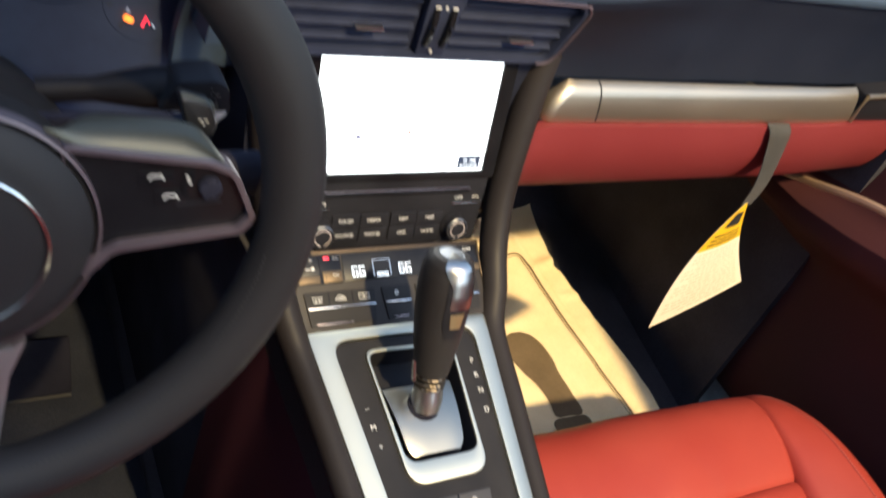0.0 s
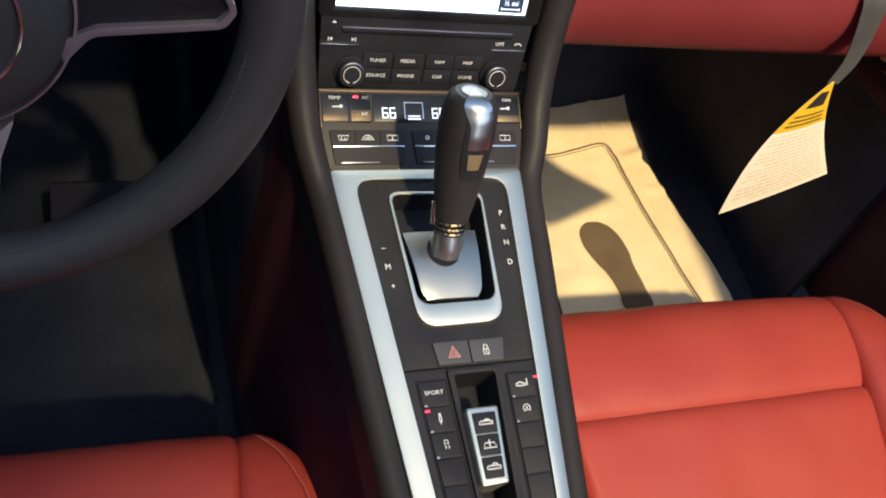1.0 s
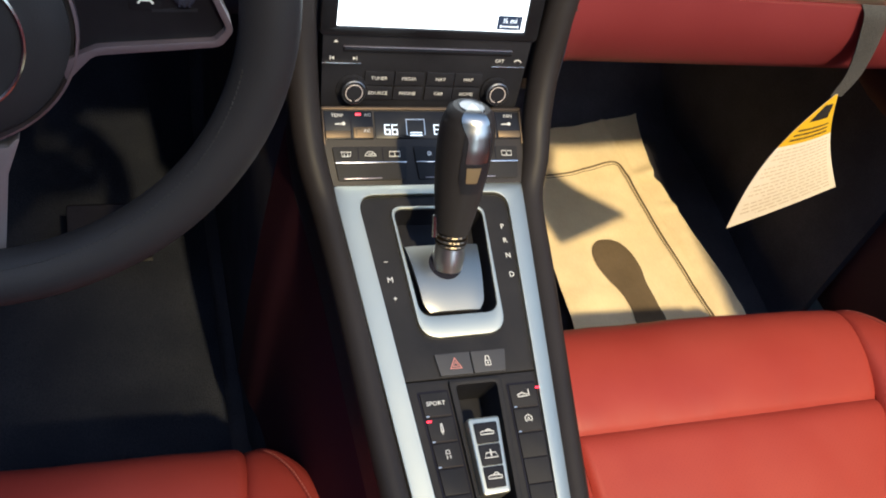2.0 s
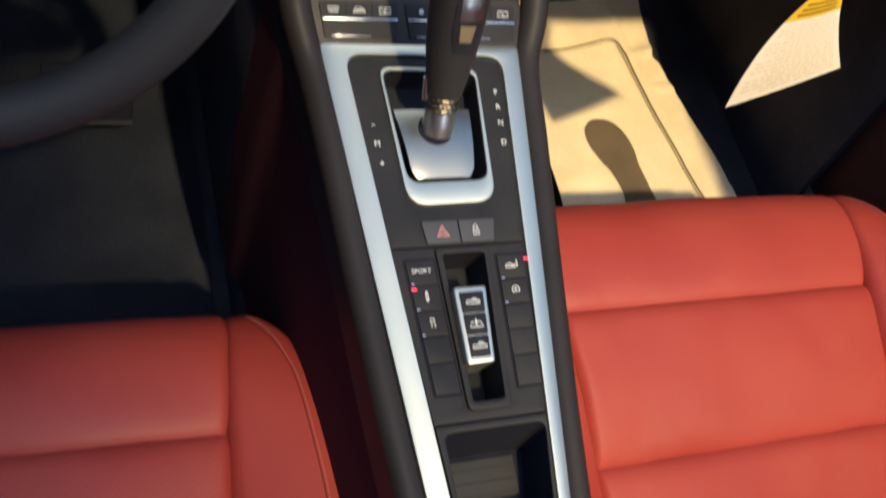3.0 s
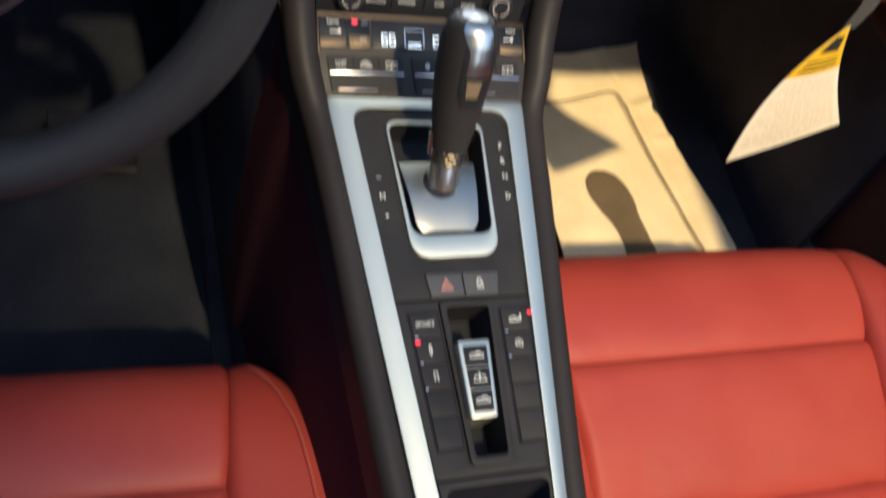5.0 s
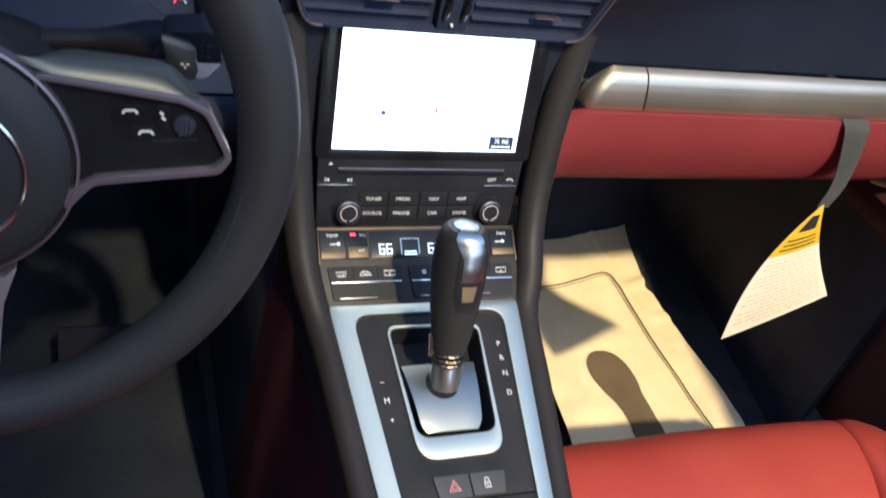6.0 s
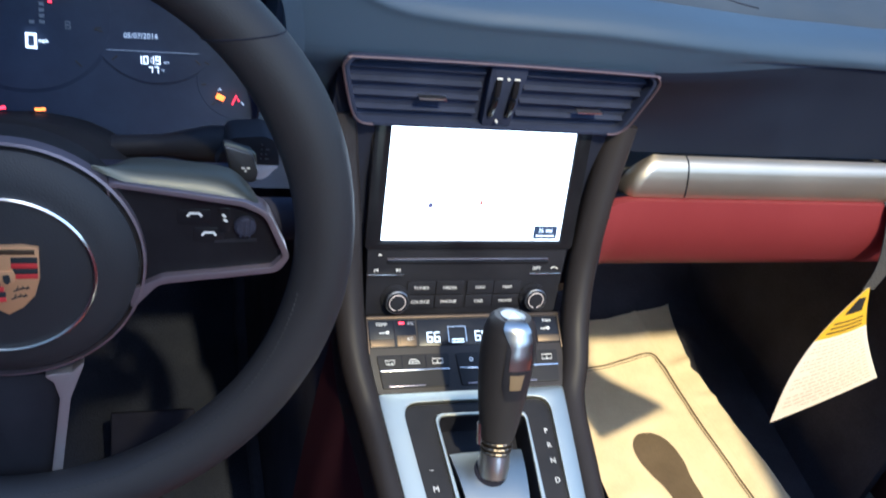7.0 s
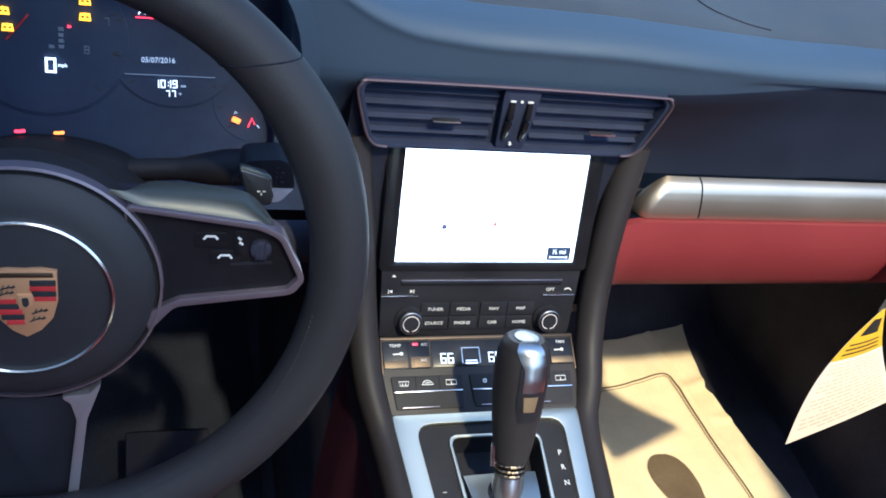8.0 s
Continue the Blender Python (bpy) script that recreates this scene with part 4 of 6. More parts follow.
part("map_marker", prism([(-0.0015, -0.003), (0.0015, -0.003), (0, 0.0045)], 0.0003, 0.0006, SCR @ pose(0.003, -0.013, 0)), MAP_RED, disp)
part("map_marker", prism(rect(-0.0012, 0.0012, -0.0006, 0.0006), 0.0003, 0.0006, SCR @ pose(0.054, 0.0135, 0)), MAP_GREY, disp)
part("disc_slot", prism(round_poly(rect(-0.0700, 0.0700, -0.0668, -0.0635), 0.0012, 3), -0.002, 0.0012, SCR, 0.0008), GLOSS, unit)
part("disc_slot_edge", box(-0.0700, 0.0700, -0.0630, -0.0622, -0.001, 0.0012, SCR, 0.0003), DULL, unit, "thin chrome slot edge")
for x0, x1 in ((-0.0860, -0.0545), (0.0545, 0.0835)):
    part("key_edge", box(x0, x1, -0.0764, -0.0757, -0.0008, 0.0012, SCR, 0.0002), CHROME, unit, "thin chrome key edge")
for txt, x, v in (("|◂", -0.0782, -0.0718), ("▸|", -0.0605, -0.0718), ("OPT", 0.0605, -0.0712), ("↶", 0.0765, -0.0712), ("▴", -0.0765, -0.0590)):
    c = SCR @ pose(x, v, 0.0008)
    if txt == "OPT":
        bm = letters(txt, 0.0040, c)
    elif txt == "▴":
        bm = prism([(-0.0018, -0.0004), (0.0018, -0.0004), (0, 0.0016)], 0, 0.0003, c)
    elif txt == "↶":
        bm = stroke([(-0.0030, -0.0002), (-0.0018, 0.0010), (0.0012, 0.0012), (0.0032, -0.0006)], 0.0008, c)
    else:
        s_ = 1 if "▸" in txt else -1
        bm = joined(stroke([(s_ * 0.0016, -0.0016), (s_ * 0.0016, 0.0016)], 0.0006, c), prism([(s_ * -0.0014, -0.0014), (s_ * 0.0010, 0.0), (s_ * -0.0014, 0.0014)][::s_], 0, 0.0003, c))
    part("key_symbol", bm, LEGEND, unit)
for row, v in ((("TUNER", "MEDIA", "NAV", "MAP"), -0.0878), (("SOURCE", "PHONE", "CAR", "HOME"), -0.1002)):
    for txt, x in zip(row, (-0.0390, -0.0145, 0.0120, 0.0360)):
        key = part("unit_key", prism(round_poly(rect(x - 0.0118, x + 0.0118, v - 0.0056, v + 0.0056), 0.0008, 2), -0.002, 0.0010, SCR, 0.0005), SATIN, unit)
        part("key_word", letters(txt, 0.0038, SCR @ pose(x, v, 0.0011), squeeze=1.1), LEGEND, key)
for x in (-0.0605, 0.0605):
    c = SCR @ pose(x, -0.0970, 0)
    kn = part("rotary_knob", lathe([(0.0108, -0.001), (0.0106, 0.003), (0.0100, 0.0030), (0.0096, 0.0080), (0.0090, 0.0090), (0.0001, 0.0092)], c, 36), SATIN, unit)
    part("knob_ring", tube([c @ Vector((0.0066 * math.cos(a), 0.0066 * math.sin(a), 0.0092)) for a in np.linspace(radians(-78), radians(258), 40)], 0.00036, 6), PALE_TIP, kn, "chrome knob ring")
    part("knob_collar", lathe([(0.0112, 0.0), (0.0118, 0.0), (0.0118, 0.0016), (0.0108, 0.0018)], c, 36), SATIN, kn, "black knob collar")
    part("knob_rim", lathe([(0.0093, 0.0080), (0.0098, 0.0078), (0.0097, 0.0086), (0.0090, 0.0092)], c, 36), BADGE, kn, "polished knob rim")

# ---- climate panel ----
cl = thing("climate_panel", (0, 0.608, 0.46), "black climate control panel with white digits", "control panel")
part("panel_body", prism(round_poly([(-0.0835, -0.0325), (0.0835, -0.0325), (0.0850, 0.0315), (-0.0850, 0.0315)], 0.002, 3), -0.08, 0.0, CLI, 0.0006), WARM_GREY, cl)
for side in (-1, 1):
    part("panel_edge", box(side * 0.0838 - 0.0008, side * 0.0838 + 0.0008, 0.0000, 0.0283, -0.0005, 0.0012, CLI, 0.0005), BRONZE_DARK, cl, "dull bronze side edge")
part("chrome_strip", box(-0.0845, 0.0845, 0.0283, 0.0310, -0.0005, 0.0016, CLI, 0.0006), BRONZE_DARK, cl, "dull bronze strip")
for side in (-1, 1):
    tg = part("toggle", prism(round_poly(rect(side * 0.0635 - 0.0195, side * 0.0635 + 0.0195, 0.0045, 0.0272), 0.001, 2), -0.001, 0.0012, CLI, 0.0006), GLOSS, cl)
    part("toggle_gap", box(side * 0.0620 - 0.0004, side * 0.0620 + 0.0004, 0.0048, 0.0270, 0.0010, 0.0015, CLI, 0), VANE, tg, smooth=False)
    # Bronze on both lips paints the tan reflection on the gloss toggles.
    part("toggle_lip", box(side * 0.0725 - 0.0105, side * 0.0725 + 0.0095, 0.0052, 0.0112, 0.0008, 0.0026, CLI, 0.0010), BRONZE, tg, "toggle lip in bronze for a tan reflection")
    low = part("toggle_lip", box(side * 0.0525 - 0.0080, side * 0.0525 + 0.0080, 0.0052, 0.0140, 0.0008, 0.0022, CLI, 0.0010), BRONZE, tg, "toggle lip in bronze for a tan reflection")
    if side < 0:
        part("lip_word", letters("A/C", 0.0032, CLI @ pose(-0.0498, 0.0108, 0.0023)), LEGEND, low)
        part("lip_outline", stroke([(-0.0582, 0.0068), (-0.0582, 0.0124), (-0.0540, 0.0124)], 0.0004, CLI, 0.0021, 0.0024), INK, low)
    c = CLI @ pose(side * 0.0725, 0.0235, 0.0013)
    part("toggle_word", letters("TEMP" if side < 0 else "FAN", 0.0036, c, squeeze=1.15), LEGEND, tg)
    arrow = CLI @ pose(side * 0.0705, 0.0165, 0.0013)
    part("toggle_arrow", joined(stroke([(-0.0045, 0.0), (0.0015, 0.0002)], 0.0009, arrow), lathe([(0.0001, 0.0), (0.0014, 0.0), (0.0014, 0.0004), (0.0001, 0.0004)], arrow @ pose(0.0026, 0.0004, 0), 12)), LEGEND, tg)
part("ac_word", letters("A/C", 0.0034, CLI @ pose(-0.0480, 0.0240, 0.0014)), BADGE, cl, "grey air conditioning legend")
part("ac_led", box(-0.0580, -0.0535, 0.0236, 0.0254, 0.0010, 0.0018, CLI, 0.0003), LED_RED, cl, "lit red indicator")
part("lcd_window", prism(round_poly(rect(-0.0425, 0.0425, 0.0050, 0.0272), 0.001, 2), -0.001, 0.0007, CLI, 0.0003), GLOSS, cl, "gloss black display window")
part("digits", lcd_digits("66", 0.0083, CLI @ pose(-0.0297, 0.0122, 0.0009), pitch=0.74, weight=0.09, ratio=0.57), LCD, cl, "lit white digits")
part("digits", lcd_digits("66", 0.0083, CLI @ pose(0.0118, 0.0122, 0.0009), pitch=0.74, weight=0.09, ratio=0.57), LCD, cl, "lit white digits")
c = CLI @ pose(-0.0088, 0.0142, 0.0008)
part("blower_box", stroke([(-0.0068, -0.0062), (-0.0076, -0.0062), (-0.0076, 0.0064), (0.0076, 0.0064), (0.0076, -0.0062), (0.0068, -0.0062)], 0.0006, c), LCD_DIM, cl)
part("blower_bars", joined(stroke([(-0.0054, -0.0066), (0.0054, -0.0066)], 0.0009, c), stroke([(-0.0050, -0.0045), (0.0050, -0.0045)], 0.0009, c)), LCD, cl)
for x0, x1 in ((-0.0785, -0.0180), (-0.0125, 0.0135), (0.0180, 0.0785)):
    kb = part("lower_key", prism(round_poly([(x0 + 0.003, -0.0285), (x1 - 0.002, -0.0285), (x1, -0.0015), (x0, -0.0015)], 0.002, 3), -0.001, 0.0014, CLI, 0.0008), SOFT, cl)
    part("lower_key_edge", box(x0 + 0.002, x1 - 0.001, -0.0148, -0.0138, 0.0010, 0.0022, CLI, 0.0003), CHROME, kb, "thin chrome key edge")
    for xs in ((x0 + 0.0203, x0 + 0.0402) if x1 - x0 > 0.04 else ()):
        part("key_gap", box(xs - 0.0003, xs + 0.0003, -0.0136, -0.0018, 0.0010, 0.0017, CLI, 0), VANE, kb, smooth=False)
    part("lower_key_edge", box(x0 + 0.008, (x0 + x1) / 2 + 0.008, -0.0272, -0.0266, 0.0010, 0.0018, CLI, 0.0002), DULL, kb, "thin chrome key edge")
    if x1 - x0 > 0.04:
        for k, x in enumerate((x0 + 0.0105, x0 + 0.0300, x0 + 0.0500)):
            c = CLI @ pose(x, -0.0078, 0.0016)
            if k == 0:
                bm = joined(stroke([(-0.0042, 0.0018), (0.0042, 0.0018), (0.0030, -0.0016), (-0.0030, -0.0016)], 0.0006, c, closed=True), stroke([(-0.0015, -0.0022), (-0.0012, 0.0006)], 0.0005, c), stroke([(0.0015, -0.0022), (0.0012, 0.0006)], 0.0005, c))
            elif k == 1:
                bm = joined(stroke([(-0.0048, -0.0012), (0.0048, -0.0012), (0.0036, 0.0004), (0.0014, 0.0020), (-0.0018, 0.0020), (-0.0036, 0.0004)], 0.0006, c, closed=True), stroke([(-0.0020, 0.0002), (0.0022, 0.0002)], 0.0006, c))
            else:
                bm = joined(stroke([(-0.0044, 0.0020), (0.0044, 0.0020), (0.0044, -0.0018), (-0.0044, -0.0018)], 0.0006, c, closed=True), stroke([(0, -0.0022), (0, 0.0008)], 0.0005, c))
            part("key_symbol", bm, LEGEND, kb)
    else:
        part("key_symbol", lathe([(0.0008, 0), (0.0018, 0), (0.0018, 0.0003), (0.0008, 0.0003)], CLI @ pose((x0 + x1) / 2, -0.0075, 0.0016), 12), LEGEND, kb)

# ---- dashboard ----
dash = thing("dashboard", (0, 0.9, 0.55), "dark graphite blue dashboard with silver strip and red glovebox", "dashboard")


def face_y(x):
    """How far ahead the dash face stands: it comes nearer round the centre vents and falls back at the ends."""
    return 0.704 - 0.0355 * (1 - smooth01((abs(x) - 0.10) / 0.24)) + 0.016 * smooth01((abs(x) - 0.50) / 0.22)


def dash_section(x):
    """Brow and top of the padded dash at x, from above the vents to the windscreen."""
    y0 = face_y(x)
    brow = 0.721 + 0.014 * (1 - smooth01((abs(x) - 0.05) / 0.25)) + 0.011 * smooth01((-x - 0.02) / 0.14) - 0.008 * smooth01((x - 0.12) / 0.25) + 0.045 * max(0.0, (-0.075 - x) / 0.10) ** 2 * (1 if x > -0.3 else 0)
    return [(y0 + 0.0050, 0.6955), (y0 + 0.0036, 0.702), (y0 + 0.0016, brow - 0.0165), (y0 + 0.0004, brow - 0.0095), (y0 + 0.0042, brow - 0.0035), (y0 + 0.0105, brow + 0.0006), (y0 + 0.0215, brow + 0.0040), (y0 + 0.040, brow + 0.0062), (y0 + 0.0425, brow + 0.0055), (y0 + 0.0430, brow + 0.0015)]



def face_section(x):
    """Dash face below the brow, from the silver strip up."""
    y0 = face_y(x)
    if x < 0.121:
        return [(y0 + 0.006, 0.6970), (y0 + 0.0055, 0.6974), (y0 + 0.005, 0.6978), (y0 + 0.0045, 0.6982)]
    return [(max(y0, 0.702) + 0.010, 0.601), (max(y0, 0.700) + 0.011, 0.630), (y0 + 0.5 * (max(y0, 0.702) - y0) + 0.010, 0.662), (y0 + 0.006, 0.688)]


for xa, xb in ((-0.70, -0.512), (-0.172, 0.70)):
    rows = []
    for x in np.linspace(xa, xb, int((xb - xa) * 240) + 2):
        top = dash_section(float(x))
        sec = smooth_path(top[:8], 60)[:-1] + top[7:]
        rows.append([(float(x), p[0], p[1]) for p in sec])
    bm = grid(rows)
    bmesh.ops.recalc_face_normals(bm, faces=bm.faces[:])
    if xa > -0.5:
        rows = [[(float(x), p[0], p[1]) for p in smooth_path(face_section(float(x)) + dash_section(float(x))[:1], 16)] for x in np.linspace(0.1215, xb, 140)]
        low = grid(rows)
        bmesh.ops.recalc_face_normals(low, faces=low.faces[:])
        part("face_panel", low, FACE, dash, "leather dash face, coloured dark for the shade under the brow")
    part("upper_pad", bm, PAD, dash, "dark graphite blue leather dash top", angle=85)
    rows = []
    for x in np.linspace(xa, xb, int((xb - xa) * 120) + 2):
        edge = dash_section(float(x))[-1]
        rows.append([(float(x), p[0], p[1]) for p in ((edge[0] - 0.003, edge[1] + 0.0005), (edge[0] + 0.002, edge[1] + 0.0026), (edge[0] + 0.03, edge[1] + 0.0050), (0.90, edge[1] + 0.0085), (1.02, edge[1] + 0.0085), (1.22, edge[1] + 0.0025))])
    bm = grid(rows)
    bmesh.ops.recalc_face_normals(bm, faces=bm.faces[:])
    part("top_panel", bm, SLATE, dash, "slate grey grained panel below the windscreen")
for xa, xb in ((-0.172, -0.121),):
    rows = []
    for x in np.linspace(xa, xb, max(4, int((xb - xa) * 80))):
        y0 = face_y(float(x))
        rows.append([(float(x), p[0], p[1]) for p in smooth_path([(max(y0, 0.702) + 0.010, 0.601), (max(y0, 0.700) + 0.011, 0.630), (y0 + 0.5 * (max(y0, 0.702) - y0) + 0.010, 0.662), (y0 + 0.006, 0.690), (y0 + 0.004, 0.702)], 16)])
    part("face_panel", grid(rows, -0.010), PAD, dash, "dark graphite blue leather beside the vents")
seam_ = []
for p in smooth_path([(0.176, 0.93), (0.181, 0.86), (0.186, 0.80), (0.196, 0.768), (0.222, 0.755), (0.25, 0.7535)], 40):
    y_, z_ = dash_section(p[0])[-1]
    seam_.append((p[0], p[1], z_ + ramp(p[1], [(y_ + 0.002, 0.0026), (y_ + 0.03, 0.0050), (0.90, 0.0085), (1.02, 0.0085)]) + 0.0002))
part("speaker_seam", tube(seam_, 0.0006, 6), VANE, dash, "fine seam round the speaker cover")

# silver strip on the passenger's side, in two lengths
def strip(x0, x1, end_left):
    rows = []
    for i in range(41):
        k = i / 40
        row = []
        for a in np.linspace(0, 1, 17):
            xa = x0 + (0.024 * (1 - a) ** 2.5 if end_left else 0.004 * a)
            xb = x1 + (0.004 * a if end_left else 0.0)
            x = xa + (xb - xa) * (k ** 1.6 if end_left else k)
            z = 0.5998 - 0.0378 * a
            close = math.sqrt(max(0.0, 1 - (1 - min(1.0, (x - xa) / 0.012)) ** 2)) if end_left else 1.0
            bulge = ramp(a, [(0, 0.001), (0.05, 0.0060), (0.12, 0.0090), (0.25, 0.0118), (0.45, 0.0142), (0.65, 0.0158), (0.85, 0.0168), (0.94, 0.0160), (1, 0.0100)]) * close
            row.append((x, 0.711 - bulge + 0.012 * smooth01((x - 0.50) / 0.22), z))
        rows.append(row)
    bm = grid(rows)
    bmesh.ops.recalc_face_normals(bm, faces=bm.faces[:])
    for fc in bm.faces:
        fc.smooth = True
    return bm


part("silver_strip", strip(0.1490, 0.2050, True), TRIM, dash, "brushed silver strip end")
part("silver_strip", strip(0.2067, 0.565, False), TRIM, dash, "long brushed silver strip")
vent_end = part("side_vent", box(0.567, 0.672, 0.699, 0.75, 0.563, 0.601, bevel=0.006), SATIN, dash, "black side vent with silver edge")
part("side_vent_edge", tube([(0.569, 0.697, 0.566), (0.569, 0.696, 0.599), (0.66, 0.700, 0.600)], 0.003, 8), TRIM, vent_end, "silver vent edge")

# red glovebox front
rows = []
for i in range(41):
    x = 0.116 + 0.562 * i / 40
    row = []
    for a in np.linspace(0, 1, 17):
        z = 0.5630 - 0.078 * a
        y = 0.699 + 0.014 * a * a - 0.004 * math.sin(math.pi * a) + 0.012 * smooth01((x - 0.50) / 0.22) - 0.012 * smooth01((0.16 - x) / 0.05)
        x_ = x - (0.003 * a if i == 0 else 0)
        lip = 0.008 * smooth01((a - 0.93) / 0.07)
        row.append((x_, y + lip, z))
    rows.append(row)
bm = grid(rows)
bmesh.ops.recalc_face_normals(bm, faces=bm.faces[:])
bmesh.ops.solidify(bm, geom=bm.faces[:], thickness=0.01)
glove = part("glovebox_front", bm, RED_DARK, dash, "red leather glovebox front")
part("glovebox_catch", prism(round_poly(rect(-0.016, 0.016, -0.004, 0.004), 0.002, 3), -0.002, 0.004, frame_of((0.346, 0.7135, 0.4905), (1, 0, 0), (0, 0, 1)), 0.001), DULL, glove, "small metal catch")
part("glovebox_gap", box(0.1285, 0.66, 0.722, 0.74, 0.560, 0.5675, bevel=0), DARK, dash)
rows = [[(x, 0.715 + 0.5 * t, 0.489 - 0.035 * math.sin(math.pi * min(1, t * 1.2)) - 0.02 * t) for t in np.linspace(0, 1, 12)] for x in np.linspace(0.11, 0.69, 20)]
part("lower_cover", grid(rows, 0.01), DARK, dash, "black lower dash cover")
rows = [[(x, 0.735 + 0.45 * t, 0.575 - 0.12 * t ** 0.6) for t in np.linspace(0, 1, 12)] for x in np.linspace(-0.69, -0.11, 20)]
part("knee_cover", grid(rows, 0.01), DARK, dash, "black knee cover")
rows = [[(x, 0.765, z) for z in np.linspace(0.545, 0.60, 4)] for x in np.linspace(-0.69, -0.12, 12)]
part("driver_fascia", grid(rows, 0.012), SATIN, dash)
# wings beside the stack
for side in (-1, 1):
    o = [(0.700, 0.452), (0.735, 0.452), (0.735, 0.705), (0.683, 0.705), (0.684, 0.65), (0.680, 0.59), (0.668, 0.55), (0.655, 0.50)]
    m = Matrix(((0, 0, side, 0), (1, 0, 0, 0), (0, 1, 0, 0), (0, 0, 0, 1)))
    bm = prism(o, 0.088, 0.124, m)
    bmesh.ops.recalc_face_normals(bm, faces=bm.faces[:])
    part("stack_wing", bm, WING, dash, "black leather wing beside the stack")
part("wing_seam", box(0.100, 0.1246, 0.668, 0.70, 0.5600, 0.5610, bevel=0), DARK, dash)

# centre vents
VENT = frame_of((0, 0.6705, 0.668), (1, 0, 0), (0, -0.06, 1))
vent = part("centre_vent", prism(round_poly([(-0.1075, -0.0265), (0.1075, -0.0265), (0.126, 0.0255), (-0.126, 0.0255)], 0.006, 4), -0.05, -0.0095, VENT), SLAT, dash, "black centre vents with dull copper edge")
vo = round_poly([(-0.1095, -0.0290), (0.1095, -0.0290), (0.1265, 0.0280), (-0.1265, 0.0280)], 0.010, 6)
vi = round_poly([(-0.1065, -0.0262), (0.1065, -0.0262), (0.1225, 0.0252), (-0.1225, 0.0252)], 0.009, 6)
part("vent_housing", ring(vo, vi, -0.045, 0.0, VENT, 0.001), SLAT, vent)
edge_pts = [(0.0960, -0.0272), (0.1040, -0.0262), (0.1100, -0.0215), (0.1150, -0.0120), (0.1238, 0.0150), (0.1244, 0.0215), (0.1205, 0.0260), (0.1120, 0.0276), (0.0, 0.0285), (-0.1120, 0.0276), (-0.1205, 0.0260), (-0.1244, 0.0215), (-0.1238, 0.0150), (-0.1150, -0.0120), (-0.1100, -0.0215), (-0.1040, -0.0262), (-0.0960, -0.0272)]
part("vent_edge", tube([VENT @ Vector((x, v, 0.001)) for x, v in smooth_path(edge_pts, 160)], 0.0010, 8, up=(0, 1, 0)), metal("copper_edge", (0.15, 0.108, 0.118), 0.42, metallic=0.7), vent, "dull copper edge")
for side in (-1, 1):
    for k in range(4):
        v = 0.0165 - 0.0115 * k
        xo = 0.1085 + 0.0165 * (v + 0.026) / 0.052
        o = [(-0.0045, -0.0008), (0.0045, -0.0008), (0.0045, 0.0008), (-0.0045, 0.0008)]
        m = VENT @ pose(0, v, -0.006, 22)
        x0, x1 = (0.0165, xo - 0.002) if side > 0 else (-xo + 0.002, -0.0165)
        part("vent_slat", box(x0, x1, -0.0009, 0.0009, -0.0105, 0.0005, m, 0.0006), SLAT, vent)
    xt = -0.0545 if side < 0 else 0.0745
    vt = -0.0035 if side < 0 else -0.0085
    part("vent_tab", box(xt - 0.0105, xt + 0.0105, vt - 0.0005, vt + 0.0007, -0.004, 0.0014, VENT, 0.0004), SATIN_CHROME, vent, "silver vent tab")
hubp = round_poly([(-0.0105, -0.0262), (0.0125, -0.0262), (0.0150, 0.0252), (-0.0150, 0.0252)], 0.003, 4)
pillar = part("vent_centre", prism(hubp, -0.03, -0.002, VENT, 0.001), SLAT, vent)
for x in (-0.0065, 0.0075):
    part("thumb_wheel", tube([VENT @ Vector((x, -0.016 + 0.003 * k, -0.002 + 0.003 * math.sin(math.pi * k / 10))) for k in range(11)], 0.0026, 8), GLOSS, pillar)
    part("wheel_mark", box(x - 0.0022, x + 0.0022, 0.0148, 0.0162, -0.002, -0.001, VENT, 0.0003), LEGEND, pillar)
part("wheel_mark", lathe([(0.0005, -0.002), (0.0011, -0.002), (0.0011, -0.001), (0.0005, -0.001)], VENT @ pose(0.0005, 0.0155, 0), 12), LEGEND, pillar)
part("wheel_mark", lathe([(0.0001, -0.001), (0.0012, -0.001), (0.0010, 0.0012), (0.0001, 0.0014)], VENT @ pose(-0.0005, -0.0205, 0), 12), LEGEND, pillar)

# ---- instrument cluster ----
clu = thing("instrument_cluster", (-0.333, 0.74, 0.66), "black instrument cluster with small lit readings", "instrument cluster")
CLU = frame_of((-0.333, 0.735, 0.655), (1, 0, 0), (0, 0.12, 1))
arch = [(0.170 * math.cos(a), -0.02 + 0.165 * math.sin(a) ** 0.6 if math.sin(a) > 0.001 else -0.02) for a in np.linspace(0, math.pi, 33)]
part("back_plate", prism([(-0.170, -0.110), (0.200, -0.110), (0.200, -0.02)] + arch, -0.03, -0.0034, CLU), DIAL, clu)
rows = []
for i in range(33):
    a = math.pi * i / 32
    c_, s_ = math.cos(a), max(0.0, math.sin(a)) ** 0.6
    rows.append([(-0.333 + (0.165 + 0.006 * t) * c_, 0.755 - 0.075 * t - 0.03 * s_ * t, 0.640 + 0.170 * s_ + 0.010 * t * s_) for t in np.linspace(0, 1, 8)])
bm = grid(rows, 0.012)
part("hood", bm, PAD, clu, "black leather instrument hood")
